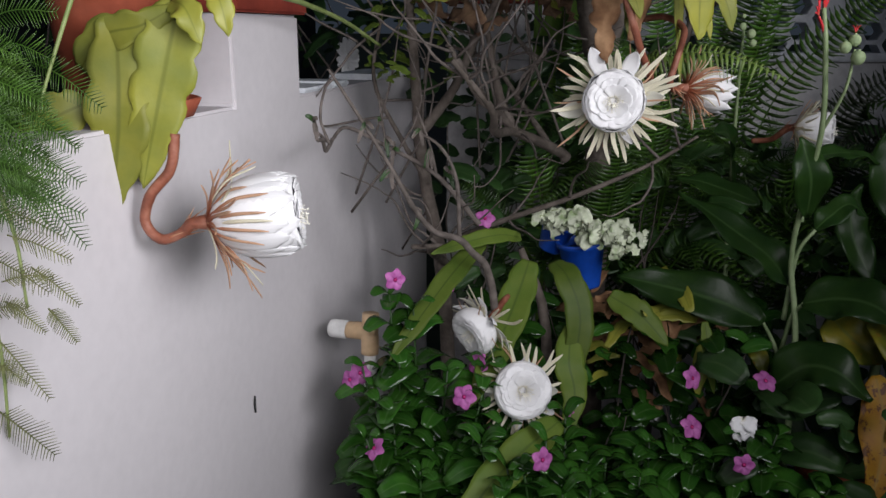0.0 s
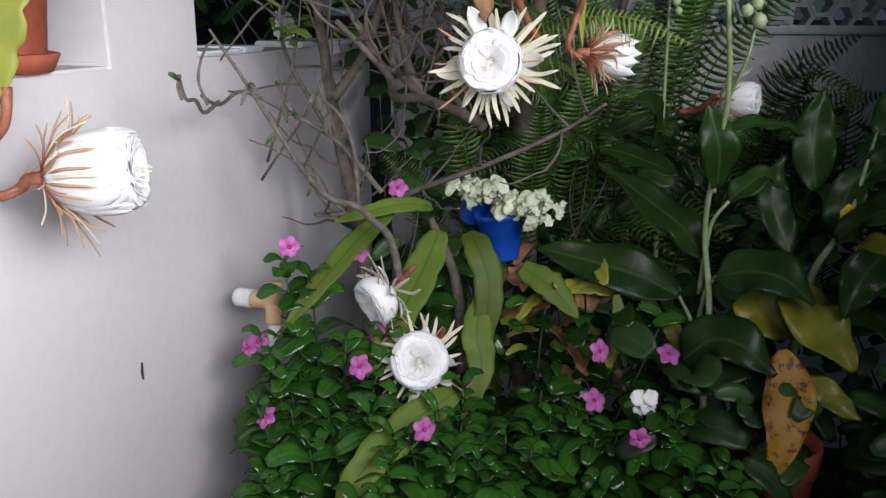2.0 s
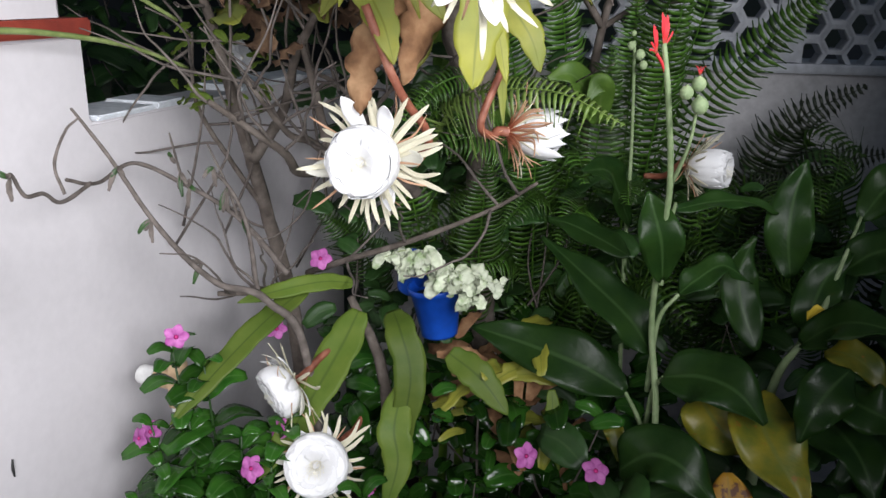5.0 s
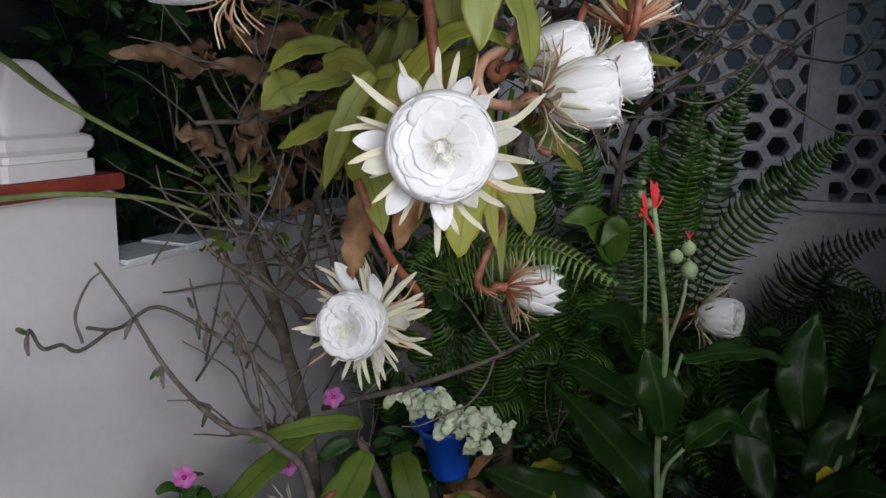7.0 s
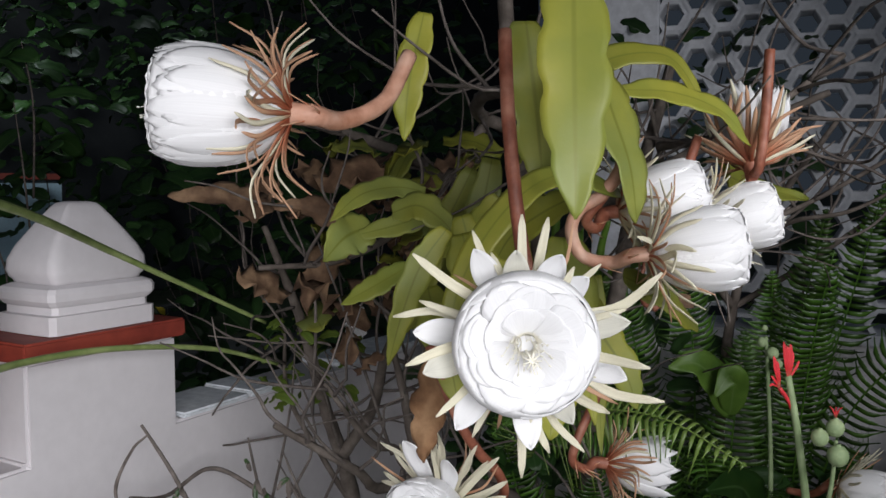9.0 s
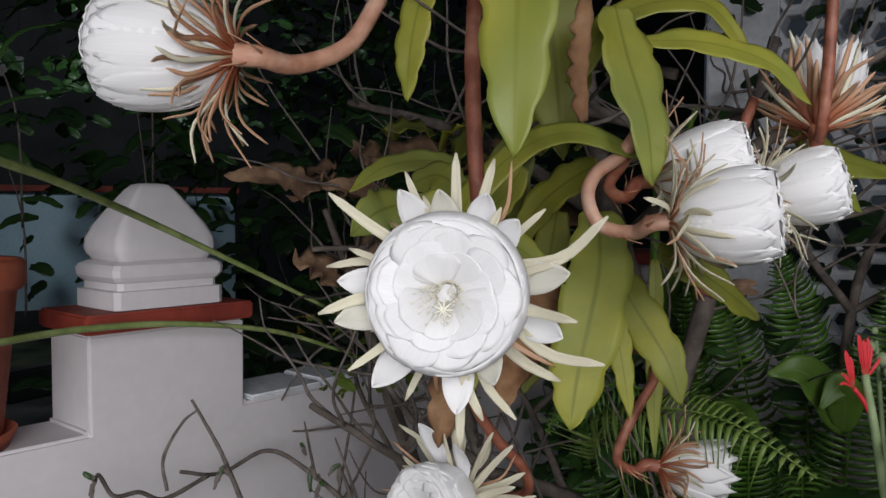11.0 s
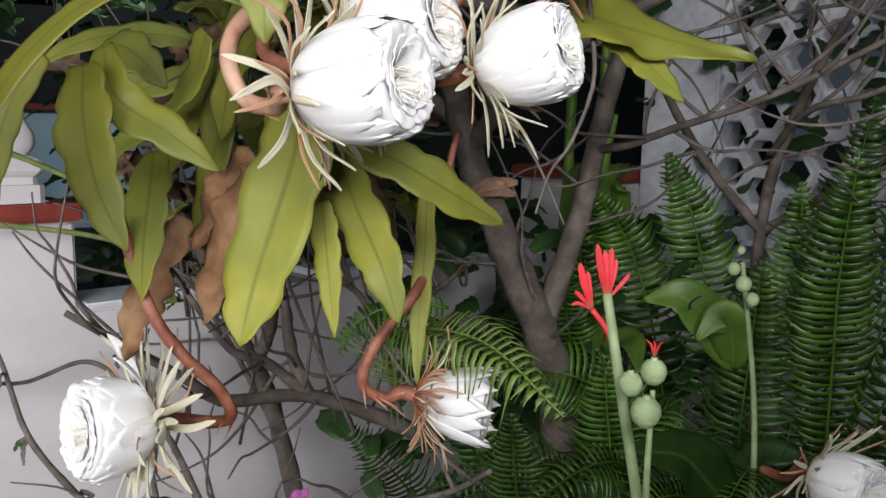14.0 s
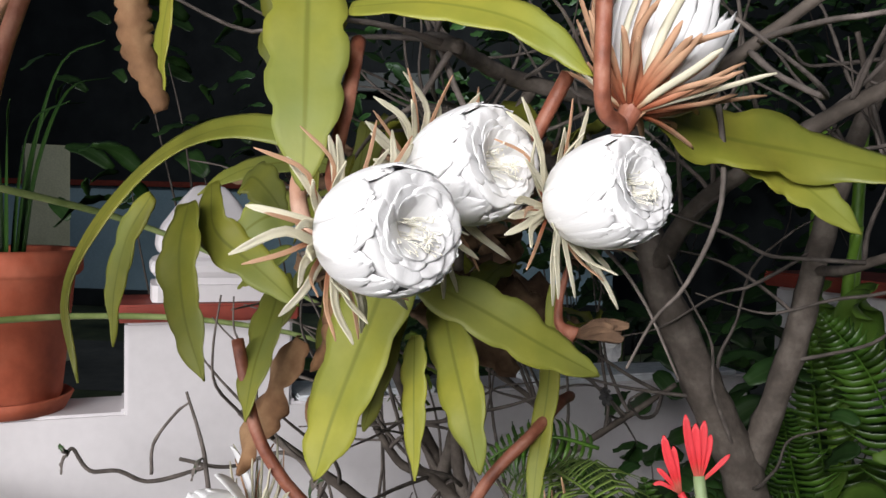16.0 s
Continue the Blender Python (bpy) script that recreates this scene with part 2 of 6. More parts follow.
petal_mat("petal_white", (0.88, 0.85, 0.74), (0.93, 0.925, 0.91), (0.945, 0.945, 0.95), 0.16, translucent=0.18, streak=0.04, rough=0.62)
petal_mat("sepal_cream", (0.55, 0.30, 0.17), (0.80, 0.72, 0.50), (0.84, 0.80, 0.62), 0.30)
petal_mat("petal_outer", (0.74, 0.70, 0.52), (0.86, 0.84, 0.72), (0.88, 0.87, 0.78), 0.25, translucent=0.3, streak=0.08, rough=0.6)
petal_mat("sepal_pink", (0.32, 0.08, 0.035), (0.50, 0.19, 0.10), (0.66, 0.40, 0.25), 0.5)
petal_mat("canna_petal", (0.5, 0.12, 0.08), (0.72, 0.028, 0.035), (0.80, 0.05, 0.065), 0.35)

# ---- geometry helpers ----


def spline(points, n):
    """n points along a smooth curve through the given ones."""
    p = np.array([tuple(q) for q in points], float)
    if len(p) == 2:
        return p[0] + (p[1] - p[0]) * np.linspace(0, 1, n)[:, None]
    q = np.vstack([2 * p[0] - p[1], p, 2 * p[-1] - p[-2]])
    out = []
    for s in np.linspace(0, len(p) - 1, n):
        i = min(int(s), len(p) - 2)
        t = s - i
        a, b, c, d = q[i:i + 4]
        out.append(0.5 * (2 * b + (c - a) * t + (2 * a - 5 * b + 4 * c - d) * t ** 2 + (3 * b - a - 3 * c + d) * t ** 3))
    return np.array(out)


def unit(v):
    v = np.array(v, float)
    return v / max(np.linalg.norm(v), 1e-9)


class Geo:
    """Vertices, faces and a lengthwise and crosswise coordinate for each vertex."""

    def __init__(self):
        self.v, self.f, self.uv = [], [], []

    def add(self, v, f, uv):
        k = len(self.v)
        self.v.extend([tuple(map(float, a)) for a in v])
        self.uv.extend([tuple(map(float, a)) for a in uv])
        self.f.extend([tuple(k + i for i in a) for a in f])

    def mesh(self, name, material, smooth=True):
        me = bpy.data.meshes.new(name)
        me.from_pydata(self.v, [], self.f)
        lay = me.uv_layers.new(name="UVMap")
        loops = np.empty(len(me.loops), dtype=np.int32)
        me.loops.foreach_get("vertex_index", loops)
        lay.data.foreach_set("uv", np.array(self.uv, dtype=np.float32)[loops].ravel())
        me.polygons.foreach_set("use_smooth", [smooth] * len(me.polygons))
        me.materials.append(MATS[material])
        me.update()
        return me


def sheet(geo, grid, thick, edge=0.3):
    """A curved sheet with thickness, thinner towards its rim."""
    n, m, _ = grid.shape
    du, dv = np.gradient(grid, axis=0), np.gradient(grid, axis=1)
    nor = np.cross(du, dv)
    nor /= np.maximum(np.linalg.norm(nor, axis=2, keepdims=True), 1e-9)
    prof = edge + (1 - edge) * np.sin(np.pi * np.linspace(0, 1, m)) ** 0.5
    off = nor * (thick / 2 * prof)[None, :, None]
    uv = [(i / (n - 1), j / (m - 1)) for i in range(n) for j in range(m)]
    a = lambda i, j: i * m + j
    k = n * m
    faces = []
    for i in range(n - 1):
        for j in range(m - 1):
            faces.append((a(i, j), a(i + 1, j), a(i + 1, j + 1), a(i, j + 1)))
            faces.append((k + a(i, j), k + a(i, j + 1), k + a(i + 1, j + 1), k + a(i + 1, j)))
    rim = [(i, 0) for i in range(n)] + [(n - 1, j) for j in range(1, m)] + [(i, m - 1) for i in range(n - 2, -1, -1)] + [(0, j) for j in range(m - 2, 0, -1)]
    for p, q in zip(rim, rim[1:] + rim[:1]):
        faces.append((a(*q), a(*p), k + a(*p), k + a(*q)))
    geo.add(np.vstack([(grid + off).reshape(-1, 3), (grid - off).reshape(-1, 3)]), faces, uv + uv)


def blade(geo, points, width, face, profile, n=14, m=5, thick=0.002, fold=0.0, wave=0.0, waves=3.0, twist=0.0, edge=0.3, seed=0.0, notch=0.0, notches=4.0):
    """A leaf along a curve. face: the way its upper side looks. profile(u): its half width, 0 to 1."""
    c = spline(points, n)
    t = np.gradient(c, axis=0)
    grid = np.zeros((n, m, 3))
    for i in range(n):
        u = i / (n - 1)
        tan = unit(t[i])
        f = unit(np.array(face, float) - tan * np.dot(face, tan))
        side = np.cross(tan, f)
        if twist:
            ang = twist * (u - 0.3)
            f, side = f * math.cos(ang) - side * math.sin(ang), side * math.cos(ang) + f * math.sin(ang)
        for j in range(m):
            v = -1 + 2 * j / (m - 1)
            w = width / 2 * profile(u)
            if notch:
                w *= 1 - notch * abs(v) * (0.5 + 0.5 * math.cos(2 * math.pi * (notches * u + (0.5 if v > 0 else 0.0) + seed))) ** 3
            lift = fold * abs(v) * w + wave * abs(v) ** 1.5 * width * math.sin(2 * math.pi * (waves * u + seed) + (1.3 if v > 0 else 0))
            grid[i, j] = c[i] + side * v * w + f * lift
    sheet(geo, grid, thick, edge)


def tube(geo, points, radii, sides=8, n=None, rough=0.0):
    """A round stem along a curve; radii are spread along it."""
    n = n or max(4, 3 * len(points))
    c = spline(points, n)
    r = np.interp(np.linspace(0, 1, n), np.linspace(0, 1, len(radii)), radii)
    t = np.gradient(c, axis=0)
    up = unit(np.cross(t[0], (0.31, 0.7, 0.64)))
    v, uv, f = [], [], []
    for i in range(n):
        tan = unit(t[i])
        up = unit(up - tan * np.dot(up, tan))
        sd = np.cross(tan, up)
        for j in range(sides):
            a = 2 * math.pi * j / sides
            k = 1 + rough * noise.noise((c[i][0] * 90 + j, c[i][1] * 90, c[i][2] * 90))
            v.append(c[i] + (up * math.cos(a) + sd * math.sin(a)) * r[i] * k)
            uv.append((i / (n - 1), j / sides))
    for i in range(n - 1):
        for j in range(sides):
            k = (j + 1) % sides
            f.append((i * sides + j, i * sides + k, (i + 1) * sides + k, (i + 1) * sides + j))
    f.append(tuple(range(sides - 1, -1, -1)))
    f.append(tuple((n - 1) * sides + j for j in range(sides)))
    geo.add(v, f, uv)


def lathe(geo, profile, sides=32, centre=(0, 0, 0), square=0.0, turn=0.0):
    """Turn a profile of (radius, height) about a vertical axis; square pulls it towards a square plan."""
    v, uv, f = [], [], []
    n = len(profile)
    for i, (r, z) in enumerate(profile):
        for j in range(sides):
            a = 2 * math.pi * (j + 0.5) / sides
            x, y = math.cos(a), math.sin(a)
            k = 1.0
            if square:
                k = (1 - square) + square / max(abs(x), abs(y))
            xr, yr = x * k * r, y * k * r
            v.append((centre[0] + xr * math.cos(turn) - yr * math.sin(turn), centre[1] + xr * math.sin(turn) + yr * math.cos(turn), centre[2] + z))
            uv.append((i / (n - 1), j / sides))
    for i in range(n - 1):
        for j in range(sides):
            k = (j + 1) % sides
            f.append((i * sides + j, i * sides + k, (i + 1) * sides + k, (i + 1) * sides + j))
    if profile[0][0] > 1e-5:
        f.append(tuple(range(sides - 1, -1, -1)))
    if profile[-1][0] > 1e-5:
        f.append(tuple((n - 1) * sides + j for j in range(sides)))
    geo.add(v, f, uv)


def part_mesh(name, me, parent, label=""):
    ob = new(name, me)
    ob.parent = parent
    if label:
        ob["label"] = label
    return ob


def part(name, geo, material, parent, label="", smooth=True):
    """One mesh object under a thing. The shape is given in the world, the thing stands unturned."""
    me = geo.mesh(name, material, smooth)
    ob = part_mesh(name, me, parent, label)
    if parent is not None:
        base = parent.matrix_world.translation if parent.parent is None else parent.parent.matrix_world.translation
        if parent.parent is None:
            me.transform(Matrix.Translation(-Vector(parent.location)))
        else:
            me.transform(Matrix.Translation(-Vector(parent.parent.location)))
    return ob


def thing(name, place, label, category, group="", kind=""):
    ob = new(name)
    ob.empty_display_size = 0.02
    ob.location = place
    return tagged(ob, label, category, group, kind)


def box_geo(lo, hi, bevel=0.003):
    bm = bmesh.new()
    bmesh.ops.create_cube(bm, size=1)
    for w in bm.verts:
        w.co = Vector([lo[i] + (w.co[i] + 0.5) * (hi[i] - lo[i]) for i in range(3)])
    if bevel:
        bmesh.ops.bevel(bm, geom=bm.edges[:], offset=bevel, segments=2, affect="EDGES")
    return bm


def bm_mesh(bm, name, material, matrix=None):
    me = bpy.data.meshes.new(name)
    if matrix is not None:
        bm.transform(matrix)
    bm.to_mesh(me)
    bm.free()
    me.materials.append(MATS[material])
    return me


# ---- the compound walls ----
# the side wall runs along s, d is the way out of its face
SLANT = math.atan2(1.0, 0.155)
WALL = Matrix.Translation((-0.135, 1.4, 0)) @ Matrix.Rotation(SLANT, 4, "Z")
TOP = 1.325


def wall_place(s, d, z):
    return WALL @ Vector((s, -d, z))


def structure(name, me, label, category="wall"):
    return tagged(new(name, me), label, category, "", "structure")


# one plastered body: the wall with the pillar rising out of it
outline = ((-3.2, -0.1), (0.93, -0.1), (0.93, TOP), (0.110, TOP), (0.110, 1.446), (-0.115, 1.446), (-0.115, TOP), (-3.2, TOP))
bm = bmesh.new()
bm.faces.new([bm.verts.new((s, 0.0, z)) for s, z in outline])
ext = bmesh.ops.extrude_face_region(bm, geom=bm.faces[:])
bmesh.ops.translate(bm, verts=[w for w in ext["geom"] if isinstance(w, bmesh.types.BMVert)], vec=(0, 0.105, 0))
bmesh.ops.recalc_face_normals(bm, faces=bm.faces[:])
bmesh.ops.bevel(bm, geom=[e for e in bm.edges if e.calc_face_angle(0) > 0.5], offset=0.004, segments=2, affect="EDGES")
wall_side = structure("wall_side", bm_mesh(bm, "wall_side", "plaster", WALL), "white plastered compound wall with a flat top")
ground = Geo()
ground.add([(-400, -400, 0), (400, -400, 0), (400, 400, 0), (-400, 400, 0)], [(0, 1, 2, 3)], [(0, 0), (1, 0), (1, 1), (0, 1)])
structure("ground", ground.mesh("ground", "grass_ground"), "dark ground with sparse grass", "ground")

# painted flaking strip along the outer edge of the wall's top
for s0, s1, lift in ((0.118, 0.25, 0.0), (0.255, 0.33, 0.003), (0.50, 0.74, 0.004), (0.745, 0.90, 0.0)):
    bm = box_geo((s0, -0.005, TOP + 0.001), (s1, 0.10, TOP + 0.009 + lift), 0.003)
    part_mesh("coping_strip", bm_mesh(bm, "coping_strip", "white_paint", WALL), wall_side)

# pillar with its red cap and finial
pillar = structure("gate_pillar", None, "white plastered pillar with a red cap and a moulded finial", "pillar")
pillar.location = wall_place(-0.002, -0.053, 1.446)


def under(parent, me):
    me.transform(Matrix.Translation(-Vector(parent.location)))
    return me


part_mesh("cap", under(pillar, bm_mesh(box_geo((-0.124, -0.013, 1.447), (0.117, 0.118, 1.471), 0.003), "cap", "red_oxide", WALL)), pillar, "red oxide painted cap slab")
TURN = Matrix.Translation((0, 0, 0.026)) @ Matrix.Rotation(SLANT, 4, "Z") @ Matrix.Diagonal((0.82, 0.56, 1.0, 1.0))
fin = Geo()
lathe(fin, [(0.097, 0), (0.097, 0.023), (0.088, 0.024), (0.088, 0.033), (0.093, 0.036), (0.098, 0.041), (0.099, 0.050), (0.095, 0.056), (0.083, 0.060), (0.0, 0.060)], sides=64, square=0.93)
me = fin.mesh("moulding", "plaster", False)
me.transform(TURN)
part_mesh("moulding", me, pillar, "square stepped base moulding")
fin = Geo()
lathe(fin, [(0.080, 0.060), (0.0815, 0.064), (0.0865, 0.068), (0.090, 0.076), (0.0885, 0.089), (0.078, 0.106), (0.062, 0.124), (0.046, 0.141), (0.034, 0.153), (0.026, 0.159), (0.016, 0.161), (0.0, 0.161)], sides=64, square=0.86)
me = fin.mesh("finial", "plaster")
me.transform(TURN)
part_mesh("finial", me, pillar, "white ogee finial with square plan")

# the wall at the back with its pierced panels
BACK = 2.31
SILL = 1.375


def back_part(name, lo, hi, material="grey_plaster", label=""):
    return part_mesh(name, bm_mesh(box_geo(lo, hi, 0.004), name, material), back, label)


back = structure("wall_back", bm_mesh(box_geo((0.06, BACK, -0.1), (3.4, BACK + 0.16, SILL - 0.022), 0.004), "wall_back", "grey_plaster"), "grey plastered wall below pierced concrete panels")
back_part("sill", (0.31, BACK - 0.014, SILL - 0.020), (3.4, BACK + 0.16, SILL), "jali_concrete", "narrow projecting concrete sill")
back_part("low_wall", (0.06, BACK + 0.002, SILL - 0.020), (0.308, BACK + 0.16, 1.488))
back_part("red_coping", (0.05, BACK - 0.02, 1.490), (0.308, BACK + 0.18, 1.514), "red_oxide", "red oxide painted coping")
PITCH, ROW = 0.0503, 0.0605
for lo, hi in ((0.31, 0.44), (0.962, 1.022), (1.66, 3.4)):
    back_part("pier", (lo, BACK - 0.004, SILL + 0.002), (hi, BACK + 0.12, 2.3), "jali_concrete")


def hex_ring(outer, inner, depth):
    """One cell of the pierced panel: a six-sided ring with a sloped rim."""
    g = Geo()
    v, f = [], []
    rings = ((outer, 0.0), (inner * 1.10, 0.0), (inner, 0.004), (inner * 0.96, depth), (outer, depth))
    for r, y in rings:
        for j in range(6):
            a = math.pi / 3 * j
            v.append((r * math.cos(a), y, r * math.sin(a)))
    for i in range(len(rings)):
        k = (i + 1) % len(rings)
        for j in range(6):
            m = (j + 1) % 6
            f.append((i * 6 + j, i * 6 + m, k * 6 + m, k * 6 + j))
    g.add(v, f, [(0, 0)] * len(v))
    return g.mesh("jali_cell", "jali_concrete", False)


cell = hex_ring(0.0352, 0.0232, 0.05)
# each panel: centre of its first column and how many columns; the rows are staggered
for x0, columns in ((0.463, 11), (1.039, 13)):
    for i in range(columns):
        for j in range(12):
            ob = part_mesh("jali_cell", cell, back)
            ob.location = (x0 + i * PITCH * (1.0 if x0 < 1 else 0.965), BACK + 0.008, 1.395 + j * ROW + (0.0302 if i % 2 else 0.0))

# beyond the walls: road, kerb, a blue wall and a dark house
STREET = Matrix.Translation((-8.95, 7.35, 0)) @ Matrix.Rotation(math.radians(56), 4, "Z")
neighbour = structure("neighbour_wall", bm_mesh(box_geo((-14, 0, 0.25), (1.9, 0.25, 1.78), 0.005), "neighbour_wall", "blue_paint", STREET), "pale blue painted wall across the road")
part_mesh("coping", bm_mesh(box_geo((-14, -0.06, 1.78), (1.95, 0.3, 1.86), 0.005), "coping", "red_oxide", STREET), neighbour, "dark red coping")
part_mesh("plinth", bm_mesh(box_geo((-14, -0.05, 0.0), (1.95, 0.3, 0.25), 0.005), "plinth", "night_black", STREET), neighbour, "plinth in the near-black night colour")
road = Geo()
road.add([tuple(STREET @ Vector(p)) for p in ((-60, -5.2, 0.004), (60, -5.2, 0.004), (60, -2.9, 0.004), (-60, -2.9, 0.004))], [(0, 1, 2, 3)], [(0, 0)] * 4)
structure("road", road.mesh("road", "asphalt"), "dark asphalt road", "road")
KERB = Matrix.Translation((-5.77, 4.27, 0)) @ Matrix.Rotation(math.radians(93), 4, "Z")
for k in range(14):
    me = bm_mesh(box_geo((-2.0 + k * 0.52, -0.1, 0.0), (-2.0 + k * 0.52 + 0.5, 0.1, 0.26), 0.02), "kerb_stone", "kerb_yellow" if k % 4 == 3 else "kerb_black", KERB)
    tagged(new("kerb_stone", me), "yellow painted kerb block beside the road" if k % 4 == 3 else "dark kerb block beside the road", "kerb", "kerb blocks", "structure")
gate_post = structure("gate_post", bm_mesh(box_geo((-8.1, 1.5, 0), (-7.72, 1.9, 2.1), 0.01), "gate_post", "cream_paint"), "cream painted gate post across the road", "post")
house = structure("house", bm_mesh(box_geo((-16, 2.0, 0), (12, 9, 8.5), 0.02), "house", "night_black", STREET), "house front coloured near-black for the dark of night", "house")
part_mesh("beam", bm_mesh(box_geo((-2.6, 1.7, 3.45), (-0.8, 2.0, 3.75), 0.01), "beam", "house_beam", STREET), house, "pale concrete lintel")
part_mesh("post", bm_mesh(box_geo((-1.38, 1.82, 0), (-1.30, 1.98, 3.45), 0.01), "post", "house_beam", STREET), house)
surface("dead_leaf_tan", (0.17, 0.082, 0.036), (0.28, 0.145, 0.068), (0.38, 0.225, 0.115), scale=30, rough=0.85, bump=0.7, bump_scale=90, vary=(0.8, 1.1), translucent=0.1)

# ---- night-flowering cactus ----
def cactus_profile(u):
    return (0.14 + 0.86 * math.sin(math.pi * (0.06 + 0.92 * u ** 0.82)) ** (0.6 if u < 0.45 else 0.8)) * max(0.0, 1 - u ** 12) ** 0.5


def cactus_leaf(parent, points, width, face, yellow=False, fold=0.10, wave=0.04, twist=0.0, seed=0.0, name="leaf", material=None, notch=0.17):
    g = Geo()
    blade(g, points, width, face, cactus_profile, n=34, m=9, thick=0.0020, fold=fold, wave=wave, waves=2.2, twist=twist, notch=notch, notches=4.5, seed=seed)
    return part(name, g, material or ("cactus_leaf_yellow" if yellow else "cactus_leaf"), parent)


PETALS = {}


def globe_petal(key, radius, height, end, half, point, jag, material, tuck=0.022, round_base=0.62, flare=0.0):
    """A broad petal at angle 0, lying on a globe that opens along z. end: how far it closes over the throat, in degrees."""
    if key in PETALS:
        return PETALS[key]
    n, m = 15, 9
    grid = np.zeros((n, m, 3))
    for i in range(n):
        u = i / (n - 1)
        wide = half * min(1.0, 0.55 + 1.2 * u) * (1 - (1 - point) * (max(0.0, u - 0.58) / 0.42) ** 2.4)
        for j in range(m):
            v = -1 + 2 * j / (m - 1)
            f = radians(-88 + (88 + end) * u * (1 - jag * v * v * u ** 3))
            r = radius * max(0.0, math.cos(f)) ** (round_base if f < 0 else 0.9) + 0.004 * (1 - u)
            r *= 1 + tuck * v * min(1.0, 2 * u) + 0.012 * math.cos(2.6 * v) * u + flare * (1 - v * v) * (max(0.0, u - 0.72) / 0.28) ** 2
            a = v * wide
            grid[i, j] = (r * math.cos(a), r * math.sin(a), height * (0.56 + (0.56 if f < 0 else 0.44) * math.sin(f)) + 0.0012 * math.sin(7 * v + 9 * u) * u)
    g = Geo()
    sheet(g, grid, 0.0003, 0.35)
    PETALS[key] = g.mesh("petal", material)
    return PETALS[key]


def dish_petal(key, inner, outer, reach, low, high, lift, half, material):
    """A broad inner petal at angle 0: it climbs steeply out of the throat, flattens and rolls over the rim."""
    if key in PETALS:
        return PETALS[key]
    n, m = 15, 9
    grid = np.zeros((n, m, 3))
    for i in range(n):
        u = i / (n - 1)
        wide = half * min(1.0, 0.75 + 0.8 * u) * (1 - 0.5 * (max(0.0, u - 0.72) / 0.28) ** 2.6)
        for j in range(m):
            v = -1 + 2 * j / (m - 1)
            w = u * reach * (1 - 0.06 * v * v * u)
            r = inner + (outer - inner) * w
            z = high - (high - low) * (1 - w) ** 2.3 + lift * u + 0.0006 * v - 0.0012 * v * v * u - 0.03 * max(0.0, w - 0.86) ** 1.5 + 0.0008 * math.sin(6 * v + 4 * reach) * u * u
            grid[i, j] = (r * math.cos(v * wide), r * math.sin(v * wide), z)
    g = Geo()
    sheet(g, grid, 0.0005, 0.35)
    PETALS[key] = g.mesh("petal", material)
    return PETALS[key]


def petal_mesh(key, spread, rise, halfwidth, flare, cup, material, point=0.18):
    """A free outer petal at angle 0, spread out from a cup that opens along z."""
    if key in PETALS:
        return PETALS[key]
    n, m = 12, 7
    grid = np.zeros((n, m, 3))
    for i in range(n):
        u = i / (n - 1)
        r = 0.006 + spread * math.sin(u * math.pi / 2) ** 0.62 + flare * u ** 3.5
        z = rise * u ** 1.15 - abs(flare) * 0.35 * u ** 4
        prof = (0.35 + 0.65 * math.sin(math.pi * min(0.5, u * 0.62 + 0.05))) * (1 - (max(0, u - 0.42) / 0.58) ** 1.5 * (1 - point))
        if i == n - 1:
            prof *= 0.35
        for j in range(m):
            v = -1 + 2 * j / (m - 1)
            a = v * prof * halfwidth / max(r, 0.012)
            rr = r * (1 + cup * v * v * 0.25)
            grid[i, j] = (rr * math.cos(a), rr * math.sin(a), z + 0.004 * v * v * u)
    g = Geo()
    sheet(g, grid, 0.0011, 0.4)
    PETALS[key] = g.mesh("petal", material)
    return PETALS[key]


def sepal_mesh(key, reach, rise, curl, width, material, seed, hug=0.0):
    """A narrow outer segment: goes out by reach, up by rise, and its tip curls."""
    if key in PETALS:
        return PETALS[key]
    r = random.Random(seed)
    pts = [(0.005, 0, -0.004), (0.012 + 0.2 * reach, 0.002 * r.uniform(-1, 1), rise * 0.30), (0.012 + 0.62 * reach, 0.006 * r.uniform(-1, 1), rise * 0.75 + curl * 0.25), (0.012 + reach, 0.010 * r.uniform(-1, 1), rise + curl)]
    if hug:
        pts[1] = (hug * 0.50, pts[1][1], 0.002 + 0.10 * rise)
        pts[2] = (hug * 0.90 + 0.3 * reach, pts[2][1], 0.5 * rise)
        pts[3] = (hug * 1.08 + reach, pts[3][1], rise + curl)
    g = Geo()
    blade(g, pts, width, (-0.35, 0, 1), lambda u: 0.35 + 0.65 * math.sin(math.pi * (0.08 + 0.85 * u)) ** 0.7 if u < 0.97 else 0.18, n=12, m=5, thick=0.0012, fold=0.45)
    PETALS[key] = g.mesh("sepal", material)
    return PETALS[key]


